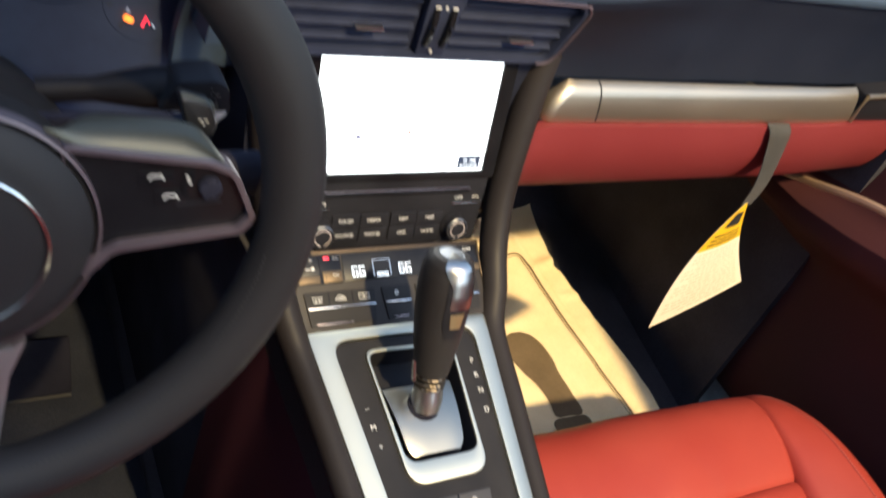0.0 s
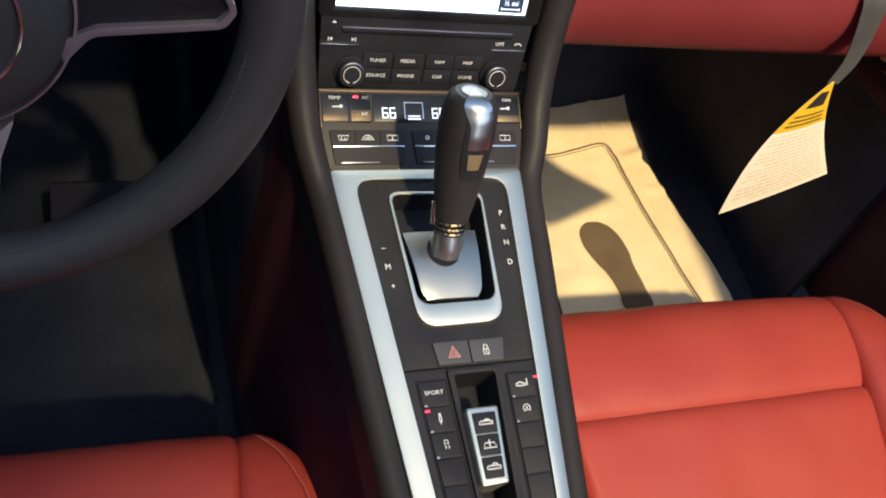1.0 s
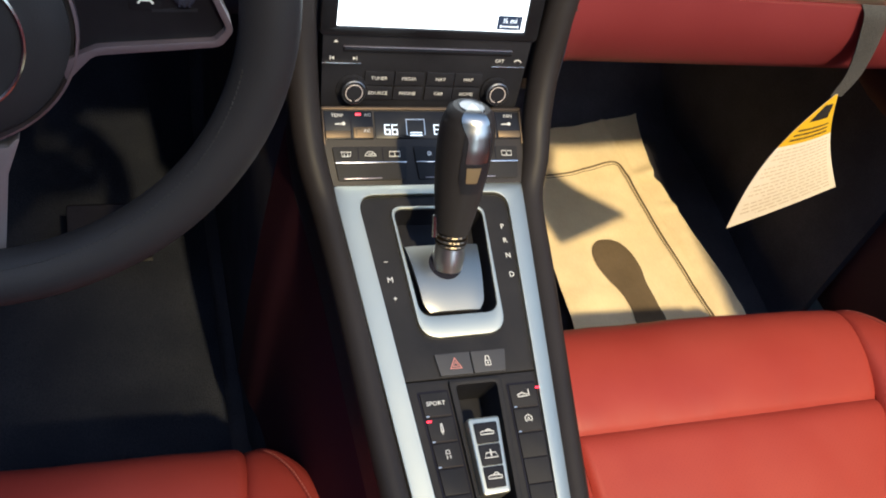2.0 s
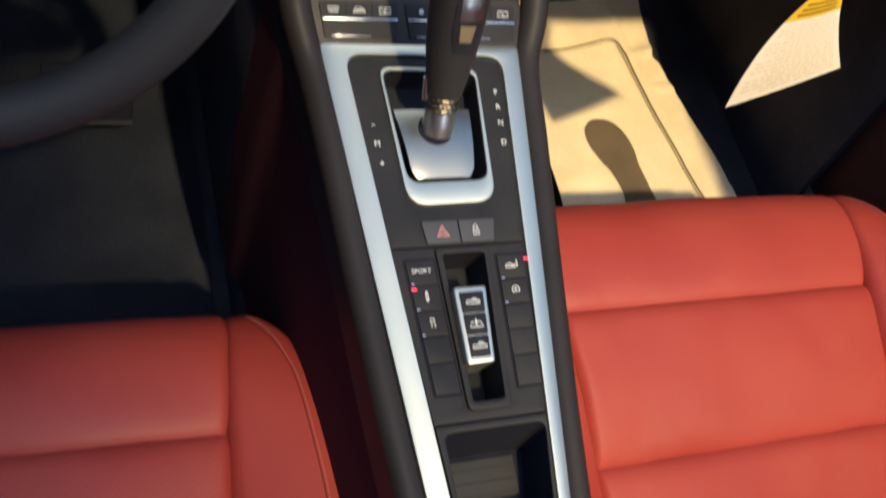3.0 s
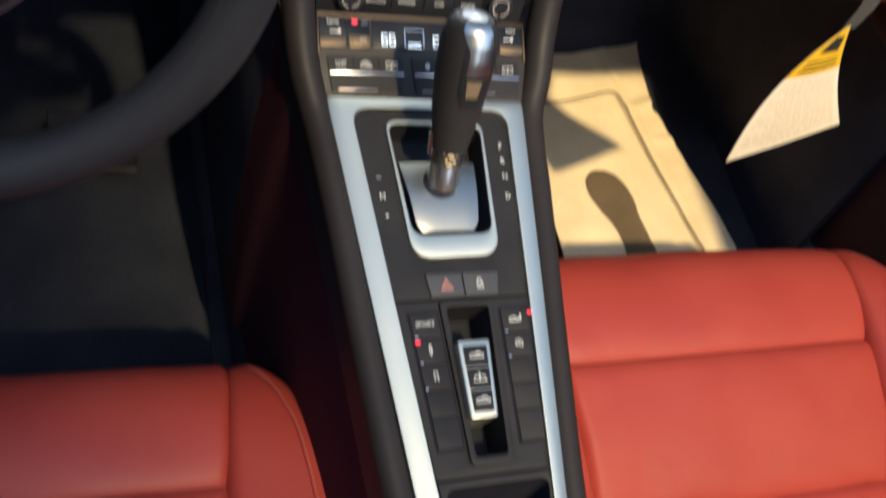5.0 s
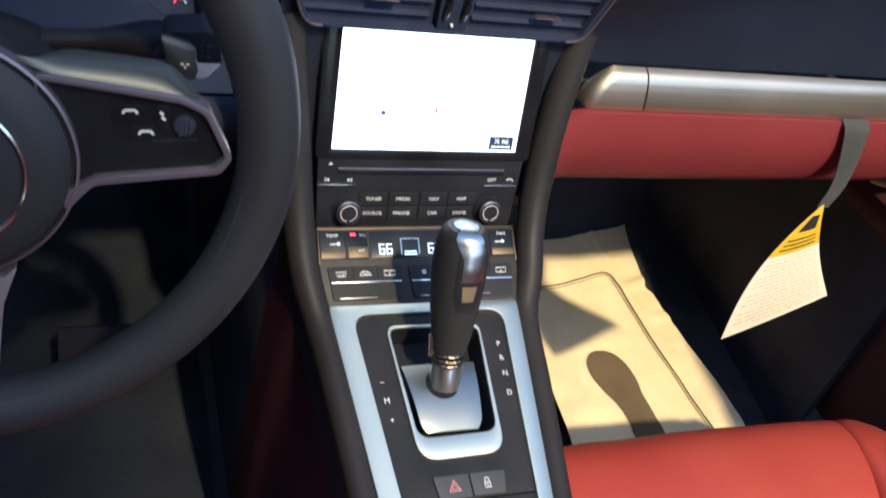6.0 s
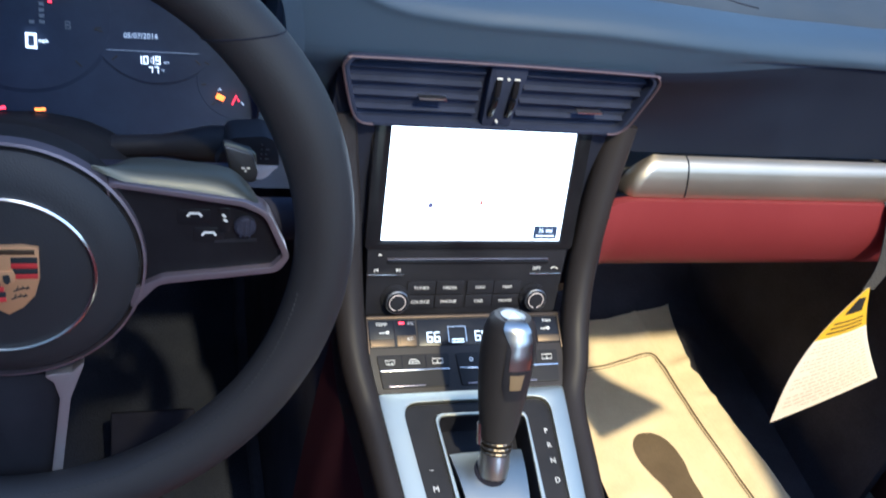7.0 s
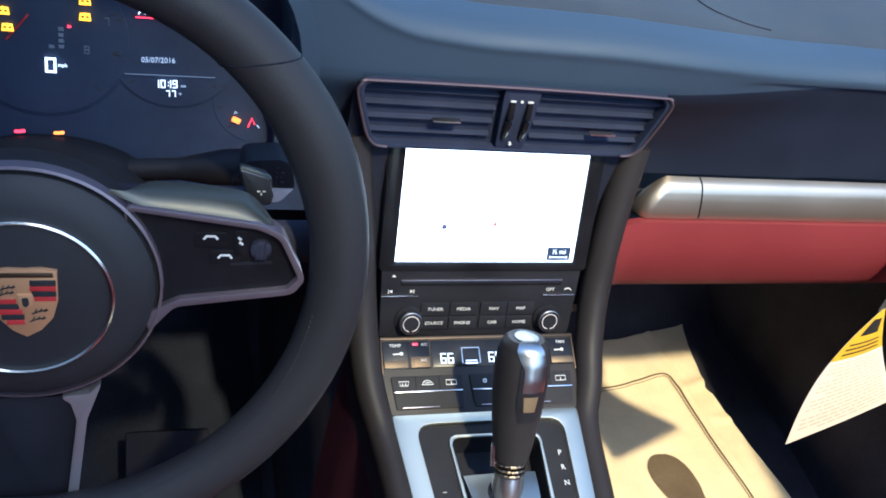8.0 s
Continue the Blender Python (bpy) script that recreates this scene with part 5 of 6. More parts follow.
for x, r in ((0.0, 0.058), (0.088, 0.048), (0.150, 0.034), (-0.088, 0.048), (-0.150, 0.034)):
    v = 0.022 if abs(x) < 0.1 else -0.018
    m = CLU @ pose(x, v, -0.0004 * (abs(x) > 0) - 0.0004 * (abs(x) > 0.1))
    dial = part("dial_face", lathe([(0.0001, -0.006), (r * 0.97, -0.006), (r * 0.97, -0.002), (0.0001, -0.002)], m, 48), DIAL, clu)
    part("dial_ring", lathe([(r * 0.965, -0.005), (r * 1.03, -0.005), (r * 1.03, -0.0033), (r * 0.965, -0.0021)], m, 48), DIAL, dial)
    for k in range(0, 9):
        a = radians(225 - 33.75 * k)
        part("dial_mark", box(r * 0.80, r * 0.90, -0.0004, 0.0004, -0.002, -0.0014, m @ pose(0, 0, 0, 0, 0, math.degrees(a)), 0), RUBBER, dial, smooth=False)
part("speed_digit", lcd_digits("0", 0.0110, CLU @ pose(0.0040, 0.0027, 0.0005), weight=0.15, ratio=0.66), LCD, clu, "lit white digit")
part("speed_unit", letters("mph", 0.0036, CLU @ pose(0.0125, 0.0030, 0.0005)), LCD, clu)
part("date", letters("05/07/2016", 0.0056, CLU @ pose(0.0767, 0.0112, 0.0005, 0, 0, 2), squeeze=0.92), LCD_DIM, clu, "dim lit date")
part("clock", lcd_digits("10:19", 0.0060, CLU @ pose(0.0838, -0.0062, 0.0005, 0, 0, 2), pitch=0.84, weight=0.12, ratio=0.56), LCD, clu, "lit white clock")
part("clock_unit", letters("AM", 0.0026, CLU @ pose(0.0945, -0.0076, 0.0005)), LCD_DIM, clu)
part("temperature", lcd_digits("77", 0.0046, CLU @ pose(0.0862, -0.0134, 0.0005, 0, 0, 2), pitch=0.88, weight=0.12, ratio=0.56), LCD, clu, "lit white digits")
part("temperature_unit", letters("°F", 0.0026, CLU @ pose(0.0922, -0.0138, 0.0005)), LCD_DIM, clu)
DIM_LINE = glowing("lit_faint_line", (0.20, 0.24, 0.34), 0.35)
part("divider", stroke([(0.0536, -0.0004), (0.1168, 0.0006)], 0.0004, CLU, 0.0, 0.0004), DIM_LINE, clu)
part("menu_word", letters("Audio", 0.0080, CLU @ pose(0.0724, 0.0462, 0.0005)), LCD, clu, "lit white menu word")
part("menu_line", stroke([(0.0610, 0.0415), (0.0840, 0.0418)], 0.0007, CLU, 0.0, 0.0004), LED_RED, clu)
for x, v, mt in ((0.0280, 0.0389, LED_AMBER), (0.0281, 0.0499, LED_AMBER), (-0.0215, 0.0277, LED_AMBER), (0.0176, 0.0313, LED_RED), (-0.0235, 0.0390, LED_AMBER)):
    s_ = 0.0034 if mt is LED_AMBER else 0.0011
    c = CLU @ pose(x, v, 0.0003)
    part("warning_lamp", joined(stroke([(-s_, -s_ * 0.5), (s_, -s_ * 0.5), (s_ * 0.8, s_ * 0.5), (-s_ * 0.8, s_ * 0.5)], s_ * 0.62, c, closed=True), stroke([(0, -s_ * 0.5), (0, s_ * 0.9)], s_ * 0.35, c)), mt, clu, "small lit warning lamp")
# Weak glow added so the dim dial figures and gear marks show.
FAINT = glowing("faint_glowing_figures", (0.10, 0.12, 0.17), 0.25)
part("dial_figure", lcd_digits("8", 0.0058, CLU @ pose(0.0284, 0.0154, 0.0004), weight=0.12, ratio=0.6), FAINT, clu, "faint dial figure")
part("dial_figure", lcd_digits("7", 0.0054, CLU @ pose(0.0419, 0.0368, 0.0004), weight=0.12, ratio=0.6), FAINT, clu, "faint dial figure")
for k in range(4):
    part("gear_mark", box(0.0104, 0.0138, 0.0152 + 0.0042 * k, 0.0178 + 0.0042 * k, 0.0, 0.0004, CLU, 0), FAINT, clu, "faint gear mark", smooth=False)
part("gear_mark", box(0.0040, 0.0074, 0.0148, 0.0172, 0.0, 0.0004, CLU, 0), FAINT, clu, "faint gear mark", smooth=False)
part("tachometer_needle", stroke([(-0.023, 0.0189), (-0.0079, 0.0378)], 0.0012, CLU, 0.0, 0.0005), CREST_RED, clu, "dim red needle")
part("fuel_lamp", prism(round_poly(rect(-0.0032, 0.0032, -0.0020, 0.0020), 0.0006, 2), 0, 0.0005, CLU @ pose(0.1340, -0.0322, 0, 0, 0, -24)), LED_ORANGE, clu, "lit orange lamp")
part("gauge_needle", stroke([(0.1430, -0.0375), (0.1458, -0.0300), (0.1480, -0.0350)], 0.0009, CLU, 0.0, 0.0005), LED_RED, clu, "thin red needle")
part("gauge_mark", joined(stroke([(0.1320, -0.0268), (0.1332, -0.0248), (0.1346, -0.0262)], 0.0005, CLU, 0.0, 0.0004, closed=True), stroke([(0.1496, -0.0352), (0.1516, -0.0376)], 0.0009, CLU, 0.0, 0.0004)), LCD_DIM, clu)

# ---- steering column ----
col = thing("steering_column", (-0.333, 0.62, 0.62), "black steering column shroud with stalks", "steering column")
rows = []
for y in np.linspace(0.52, 0.735, 12):
    drop = 0.55 * max(0.0, y - 0.60)
    rows.append([(-0.333 + 0.074 * math.cos(a), y, 0.636 - drop + (0.040 if math.sin(a) > 0 else 0.055) * math.sin(a)) for a in np.linspace(0, 2 * math.pi, 33)])
part("shroud", grid(rows), SOFT, col)
for x in (-0.3475, -0.3225):
    c = frame_of((x, 0.700, 0.6235), (1, 0, 0), (0, 0.9, 0.5))
    part("shroud_lamp", joined(prism(round_poly(rect(-0.0030, 0.0016, -0.0010, 0.0012), 0.0009, 3), 0, 0.0005, c), prism(round_poly(rect(0.0012, 0.0040, -0.0006, 0.0018), 0.0008, 3), 0, 0.0004, c)), LED_RED if x < -0.33 else LED_ORANGE, col, "small lit warning symbol")
for side in (-1, 1):
    stalk = part("stalk", tube(smooth_path([(-0.3440 + side * 0.07, 0.605, 0.656), (-0.3440 + side * 0.115, 0.60, 0.662), (-0.3440 + side * 0.145, 0.594, 0.667), (-0.3440 + side * 0.160, 0.590, 0.668)], 20), [0.007] * 6 + [0.007 + 0.0009 * k for k in range(6)] + [0.0122] * 4 + [0.0120, 0.0112, 0.0095, 0.006], 14, flat=1.0), SATIN, col, "black stalk with pale tip")
    tf = frame_of((-0.3440, 0.588, 0.6630), (1, 0, 0), (0, 0, 1))
    tp = round_poly([(side * 0.134, 0.0), (side * 0.136, -0.0100), (side * 0.158, -0.0108), (side * 0.1665, 0.0)][::side], [0.001, 0.004, 0.008, 0.001], 6)
    part("stalk_tip", prism(tp, -0.008, 0.0100, tf, 0.0015), PALE_TIP, stalk, "pale half-round stalk tip")
    pod = round_poly([(side * 0.128, 0.0004), (side * 0.1668, 0.0004), (side * 0.1640, 0.0170), (side * 0.1560, 0.0210), (side * 0.136, 0.0190)][::side], [0.001, 0.002, 0.006, 0.008, 0.006], 6)
    part("stalk_pod", prism(pod, -0.010, 0.0104, tf, 0.0025), SATIN, stalk, "black stalk end")
    if side > 0:
        part("stalk_marks", joined(*[stroke([(0.1545, 0.0150 - 0.0033 * k), (0.1553, 0.0150 - 0.0033 * k)], 0.0009, tf, 0.0102, 0.0106) for k in range(4)], *[stroke([(0.1572, 0.0150 - 0.0033 * k), (0.1572 + 0.0010 + 0.0014 * (k % 2), 0.0150 - 0.0033 * k)], 0.0009, tf, 0.0102, 0.0106) for k in range(1, 4)]), BADGE, stalk, "small grey printed marks")

# ---- steering wheel ----
sw = thing("steering_wheel", (-0.3326, 0.4945, 0.6494), "black leather sports steering wheel with silver spokes", "steering wheel")
R0, RT = 0.1685, 0.0168
nrm = RIMF.to_3x3() @ Vector((0, 0, 1))


def rim_point(a, b, r):
    return RIMF @ Vector(((R0 + r * math.cos(b)) * math.cos(a), (R0 + r * math.cos(b)) * math.sin(a), r * math.sin(b)))


ringp = [RIMF @ Vector((R0 * math.cos(a), R0 * math.sin(a), 0)) for a in np.linspace(0, 2 * math.pi, 97)[:-1]]
rad = []
for a in np.linspace(0, 2 * math.pi, 97)[:-1]:
    d = min(abs(math.degrees(a) - q) for q in (26, 154))
    rad.append(RT + 0.0014 * math.exp(-(d / 14) ** 2))
part("rim", tube(ringp, rad, 20, True, 1.0, up=nrm), RIM, sw, "grained black leather rim")
for a, sgn in ((42, 1), (138, -1)):
    p0 = [rim_point(radians(a) + sgn * 0.075 * (1 - math.cos(b)), b, RT + 0.00005) for b in np.linspace(0, 2 * math.pi, 33)[:-1]]
    part("rim_seam", tube(p0, 0.0005, 6, True), VANE, sw, "sewn rim joint")
stitch = [rim_point(a, radians(142), RT) for a in np.linspace(radians(-85), radians(-8), 64)]
part("rim_stitching", joined(*[tube([a, a.lerp(b, 0.55)], 0.0006, 5) for a, b in zip(stitch, stitch[1:])]), RUBBER, sw, "grey thread stitching")
nrm = WHEEL.to_3x3() @ Vector((0, 0, 1))
HUB = WHEEL @ pose(0.0085, 0.0080, -0.0040) @ Matrix.Diagonal((0.928, 0.928, 1, 1))
part("hub_back", lathe([(0.058, -0.040), (0.070, -0.015), (0.0718, 0.004), (0.0705, 0.010), (0.0001, 0.010)], HUB, 64), SOFT, sw)
part("hub_edge", lathe([(0.0705, 0.006), (0.0732, 0.006), (0.0728, 0.0125), (0.0712, 0.0130)], HUB, 72), FRAME, sw, "dull chrome hub edge")
dome = [(0.0690, 0.006), (0.0685, 0.013), (0.063, 0.0180), (0.053, 0.0205), (0.035, 0.0228), (0.015, 0.0236), (0.0001, 0.0238)]
part("airbag_pad", lathe(dome, HUB, 64), RIM, sw, "round black leather airbag pad")
part("pad_ring", lathe([(0.0450, 0.0205), (0.0477, 0.0205), (0.0474, 0.0231), (0.0463, 0.0237), (0.0453, 0.0231)], HUB, 72), CHROME, sw, "thin chrome ring")
CR = HUB @ pose(0.003, 0.0010, 0.0232) @ Matrix.Diagonal((0.80, 0.98, 1, 1))
sh = [(-0.0200, 0.0190), (-0.0100, 0.0205), (0.0, 0.0200), (0.0100, 0.0205), (0.0200, 0.0190), (0.0200, 0.0), (0.0165, -0.0110), (0.0090, -0.0185), (0.0, -0.0230), (-0.0090, -0.0185), (-0.0165, -0.0110), (-0.0200, 0.0)]
crest = part("crest", prism(sh, 0, 0.0022, CR, 0.0008), GOLD, sw, "gold shield badge with red and black bars")
for x0, x1, v0, v1, mt in ((0.003, 0.0190, 0.0100, 0.0135, INK), (0.003, 0.0190, 0.0068, 0.0098, CREST_RED), (0.004, 0.0190, 0.0034, 0.0066, INK), (0.0055, 0.0190, 0.0004, 0.0032, CREST_RED), (-0.0185, -0.0055, -0.0010, 0.0018, CREST_RED), (-0.0180, -0.0040, -0.0044, -0.0012, INK), (-0.0170, -0.002, -0.0078, -0.0046, CREST_RED), (-0.0150, -0.001, -0.0112, -0.0080, INK), (-0.0120, -0.001, -0.0143, -0.0114, CREST_RED)):
    part("crest_bar", box(x0, x1, v0, v1, 0.0018, 0.0026, CR, 0.0002), mt, crest)
part("crest_banner", box(-0.0175, 0.0175, 0.0152, 0.0182, 0.0018, 0.0025, CR, 0.0003), BRONZE, crest)
for x, v in ((-0.0105, 0.0085), (0.0085, -0.0065), (0.0070, -0.0115), (-0.0115, 0.0050)):
    part("crest_antler", joined(stroke([(x - 0.005, v - 0.0012), (x, v + 0.0006), (x + 0.005, v + 0.0010)], 0.0008, CR, 0.0018, 0.0025), *[stroke([(x + q, v), (x + q + 0.0012, v + 0.0022)], 0.0007, CR, 0.0018, 0.0025) for q in (-0.0030, 0.0, 0.0030)]), INK, crest)
part("crest_centre", prism(round_poly([(-0.0050, 0.0052), (0.0050, 0.0052), (0.0044, -0.0020), (0.0, -0.0056), (-0.0044, -0.0020)], 0.001, 2), 0.0020, 0.0031, CR, 0.0004), GOLD, crest)
part("crest_centre_mark", prism(round_poly([(-0.0022, 0.003), (0.0018, 0.0034), (0.0024, -0.001), (0.0, -0.0030), (-0.0018, -0.001)], 0.001, 2), 0.0030, 0.0034, CR), INK, crest)
for side in (-1, 1):
    M = WHEEL @ (Matrix() if side > 0 else pose(0.015, 0, 0) @ Matrix.Diagonal((-1, 1, 1, 1)))
    o_ = round_poly([(0.0690, -0.0190), (0.0820, -0.0035), (0.1440, 0.0035), (0.1500, 0.0130), (0.1370, 0.0400), (0.1240, 0.0465), (0.0560, 0.0565)], [0.001, 0.010, 0.008, 0.006, 0.016, 0.016, 0.004], 7)
    i_ = round_poly([(0.0700, -0.0060), (0.0840, 0.0012), (0.1405, 0.0068), (0.1462, 0.0135), (0.1345, 0.0380), (0.1225, 0.0436), (0.0570, 0.0535)], [0.001, 0.008, 0.005, 0.004, 0.014, 0.014, 0.004], 7)
    bm = ring(o_, i_, -0.006, 0.0085, M, 0.0012)
    bmesh.ops.recalc_face_normals(bm, faces=bm.faces[:])
    part("spoke_frame", bm, FRAME, sw, "dull chrome spoke frame")
    bm = prism(i_, -0.006, 0.0040, M)
    bmesh.ops.recalc_face_normals(bm, faces=bm.faces[:])
    keys_ = part("spoke_key_pad", bm, GLOSS, sw, "gloss black key pad")
    rows = []
    LOW = smooth_path([(0.0500, 0.0615), (0.062, 0.0562), (0.073, 0.0530), (0.087, 0.0508), (0.107, 0.0478), (0.1187, 0.0462), (0.1250, 0.0448), (0.1320, 0.0405)], 26)
    TOP = smooth_path([(0.0500, 0.0612), (0.058, 0.0608), (0.0676, 0.0606), (0.0872, 0.0596), (0.1073, 0.0576), (0.1192, 0.0545), (0.1272, 0.0470), (0.1330, 0.0385)], 26)
    for a, b in zip(LOW, TOP):
        deep = smooth01((a[0] - 0.050) / 0.02)
        rows.append([M @ Vector((a[0] + (b[0] - a[0]) * q, a[1] + (b[1] - a[1]) * q + 0.0025 * math.sin(math.pi * q), 0.006 - 0.018 * deep * q ** 1.5)) for q in np.linspace(0, 1, 11)])
    bm = grid(rows)
    bmesh.ops.recalc_face_normals(bm, faces=bm.faces[:])
    part("spoke_plate", bm, PLATE, sw, "satin silver upper spoke plate")
    part("spoke_arm", tube([M @ Vector((x, 0.020, -0.022)) for x in np.linspace(0.05, 0.158, 10)], 0.014, 12, flat=0.6, up=nrm), HOLLOW, sw)
    for (x, v), (a_, b_) in (((0.0993, 0.0350), (0.0085, 0.0045)), ((0.1070, 0.0245), (0.0080, 0.0042)), ((0.1144, 0.0330), (0.0034, 0.0075))):
        bm = prism(round_poly(rect(x - a_, x + a_, v - b_, v + b_), 0.0018, 3), 0.003, 0.0045, M, 0.0005)
        bmesh.ops.recalc_face_normals(bm, faces=bm.faces[:])
        key = part("spoke_key", bm, GLOSS, keys_)
    for x, v in ((0.0993, 0.0365), (0.1070, 0.0252)):
        bm = stroke([(x - 0.0036, v - 0.0010), (x - 0.0022, v + 0.0008), (x + 0.0022, v + 0.0008), (x + 0.0036, v - 0.0010)], 0.0012, M, 0.0045, 0.0048)
        bmesh.ops.recalc_face_normals(bm, faces=bm.faces[:])
        part("spoke_key_symbol", bm, LEGEND, keys_)
    bm = joined(stroke([(0.1132, 0.0368), (0.1150, 0.0352)], 0.0012, M, 0.0045, 0.0048), stroke([(0.1140, 0.0340), (0.1160, 0.0325)], 0.0012, M, 0.0045, 0.0048))
    bmesh.ops.recalc_face_normals(bm, faces=bm.faces[:])
    part("spoke_key_symbol", bm, LEGEND, keys_)
    bm = joined(lathe([(0.0058, 0.003), (0.0056, 0.0066), (0.0044, 0.0078), (0.0001, 0.0080)], M @ pose(0.1252, 0.0300, 0), 24), *[box(-0.0005, 0.0005, -0.0052, 0.0052, 0.0066, 0.0083, M @ pose(0.1252 + q, 0.0300, 0), 0.0003) for q in (-0.0024, 0.0, 0.0024)])
    part("thumb_roller", bm, HOLLOW, keys_, "ribbed dark thumb roller")
    bm = stroke([(0.1100, 0.0205), (0.1320, 0.0215)], 0.0016, M, 0.0036, 0.0046)
    part("key_groove", bm, SATIN, keys_)
    # lower spoke bars
    bar = round_poly([(0.0235, -0.0615), (0.0385, -0.0600), (0.0455, -0.0520), (0.0372, -0.0780), (0.0288, -0.1560), (0.0232, -0.1560), (0.0318, -0.0780), (0.0290, -0.0665)], [0.002, 0.001, 0.001, 0.006, 0.002, 0.002, 0.006, 0.003], 4)
    bm = prism(bar, -0.002, 0.0070, M, 0.0010)
    bmesh.ops.recalc_face_normals(bm, faces=bm.faces[:])
    part("lower_spoke_bar", bm, BAR, sw, "satin silver lower spoke bar")
    pm = frame_of((-0.3326, 0.548, 0.66), (1, 0, 0), (0, 0.15, 1))
    pd = round_poly([(side * 0.1236, 0.0130), (side * 0.1366, 0.0110), (side * 0.1380, 0.0180), (side * 0.1340, 0.0295), (side * 0.1172, 0.0345)][::side], [0.003, 0.003, 0.003, 0.003, 0.002], 4)
    paddle = part("shift_paddle", prism(pd, -0.006, 0.004, pm, 0.0020, 3), SMOKE, sw, "smoked metal shift paddle")
    part("paddle_lip", tube([pm @ Vector((side * x, v, 0.0012)) for x, v in smooth_path([(0.1182, 0.0338), (0.1240, 0.0326), (0.1320, 0.0297), (0.1346, 0.0280), (0.1368, 0.0215)], 20)], [0.0016] * 14 + [0.0016 - 0.0002 * k for k in range(6)], 8), PLATE, paddle, "lighter metal lip along the paddle edge")
    part("paddle_mark", joined(stroke([(side * 0.1282, 0.0206), (side * 0.1300, 0.0206)], 0.0008, pm, 0.0038, 0.0043), stroke([(side * 0.1312, 0.0206), (side * 0.1330, 0.0206)], 0.0008, pm, 0.0038, 0.0043), stroke([(side * 0.1306, 0.0196), (side * 0.1306, 0.0182)], 0.0009, pm, 0.0038, 0.0043)), LEGEND, paddle)
    part("shift_paddle_arm", box(min(side * 0.05, side * 0.128), max(side * 0.05, side * 0.128), 0.006, 0.016, -0.014, -0.006, pm, 0.002), HOLLOW, sw)
part("lower_spoke_core", prism(round_poly([(-0.010, -0.155), (0.025, -0.155), (0.033, -0.064), (-0.018, -0.064)], 0.004, 4), -0.006, 0.0030, WHEEL, 0.001), SATIN, sw)

# ---- passenger footwell: paper mat ----
mat = thing("paper_floor_mat", (0.48, 0.9, 0.01), "creased tan paper floor mat with a printed shoe sole", "floor mat")


def mat_z(x, y):
    base = floor_height(x, y) + 0.010 + 0.012 * smooth01((0.95 - y) / 0.2)
    w = 0.004 * noise.noise((x * 10, y * 8, 3.0)) + 0.0022 * noise.noise((x * 26, y * 20, 1.0)) - 0.0035 * abs(noise.noise((x * 15 + 3, y * 9, 7.0))) + 0.0022 * abs(noise.noise((x * 8, y * 24, 9.0)))
    crease = 0.006 * math.exp(-((y - 0.985 - 0.10 * (x - 0.5)) / 0.010) ** 2) * smooth01((x - 0.52) / 0.05)
    fold = ramp(y, [(0.58, 0.604), (0.66, 0.596), (0.75, 0.584), (0.84, 0.570), (0.90, 0.560), (0.957, 0.553), (1.0, 0.545), (1.1, 0.535)])
    lift = 0.22 * max(0.0, x - fold) * (1 - smooth01((y - 0.98) / 0.08)) + 0.004 * math.exp(-((y - 0.925 + 0.2 * (x - 0.58)) / 0.007) ** 2) * smooth01((x - fold) / 0.02) + 0.003 * math.exp(-((x - fold) / 0.006) ** 2)
    return base + w + crease + lift


def right_edge(y):
    return ramp(y, [(0.55, 0.629), (0.734, 0.623), (0.80, 0.614), (0.89, 0.600), (0.970, 0.589), (0.982, 0.581), (1.06, 0.595), (1.15, 0.611)])


def left_edge(y):
    return ramp(y, [(0.55, 0.345), (0.78, 0.350), (0.95, 0.360), (1.10, 0.440), (1.2, 0.45)])


rows = []
for i in range(90):
    t = i / 89
    row = []
    for j in range(60):
        s = j / 59
        y = 0.56 + t * (1.090 - 0.56 + 0.032 * s)
        a, b = left_edge(y), right_edge(y)
        x = a + (b - a) * s
        row.append((x, y, mat_z(x, y)))
    rows.append(row)
bm = grid(rows, 0.0006)
bmesh.ops.recalc_face_normals(bm, faces=bm.faces[:])
part("paper_sheet", bm, PAPER, mat)


def on_mat(outline, lift, name, mt, fill=True):
    """A printed patch that lies on the paper: a fan of fine triangles over the outline."""
    bm = bmesh.new()
    cx = sum(p[0] for p in outline) / len(outline)
    cy = sum(p[1] for p in outline) / len(outline)
    rings = 14
    loops = []
    for k in range(1, rings + 1):
        loops.append([bm.verts.new((cx + (x - cx) * k / rings, cy + (y - cy) * k / rings, mat_z(cx + (x - cx) * k / rings, cy + (y - cy) * k / rings) + lift)) for x, y in outline])
    mid_v = bm.verts.new((cx, cy, mat_z(cx, cy) + lift))
    n = len(outline)
    for i in range(n):
        bm.faces.new((mid_v, loops[0][i], loops[0][(i + 1) % n]))
        for a, b in zip(loops, loops[1:]):
            bm.faces.new((a[i], b[i], b[(i + 1) % n], a[(i + 1) % n]))
    bmesh.ops.recalc_face_normals(bm, faces=bm.faces[:])
    part(name, bm, mt, mat)


SHIFT = (-0.011, -0.015)
sole = smooth_path([(0.4735, 0.886), (0.450, 0.884), (0.435, 0.866), (0.433, 0.842), (0.442, 0.815), (0.452, 0.790), (0.457, 0.762), (0.456, 0.734), (0.478, 0.732), (0.503, 0.733), (0.502, 0.765), (0.501, 0.805), (0.503, 0.830), (0.499, 0.858), (0.488, 0.878), (0.4735, 0.886)], 60)[:-1]
on_mat([(p[0] + SHIFT[0], p[1] + SHIFT[1]) for p in sole], 0.0012, "shoe_print", PRINT)
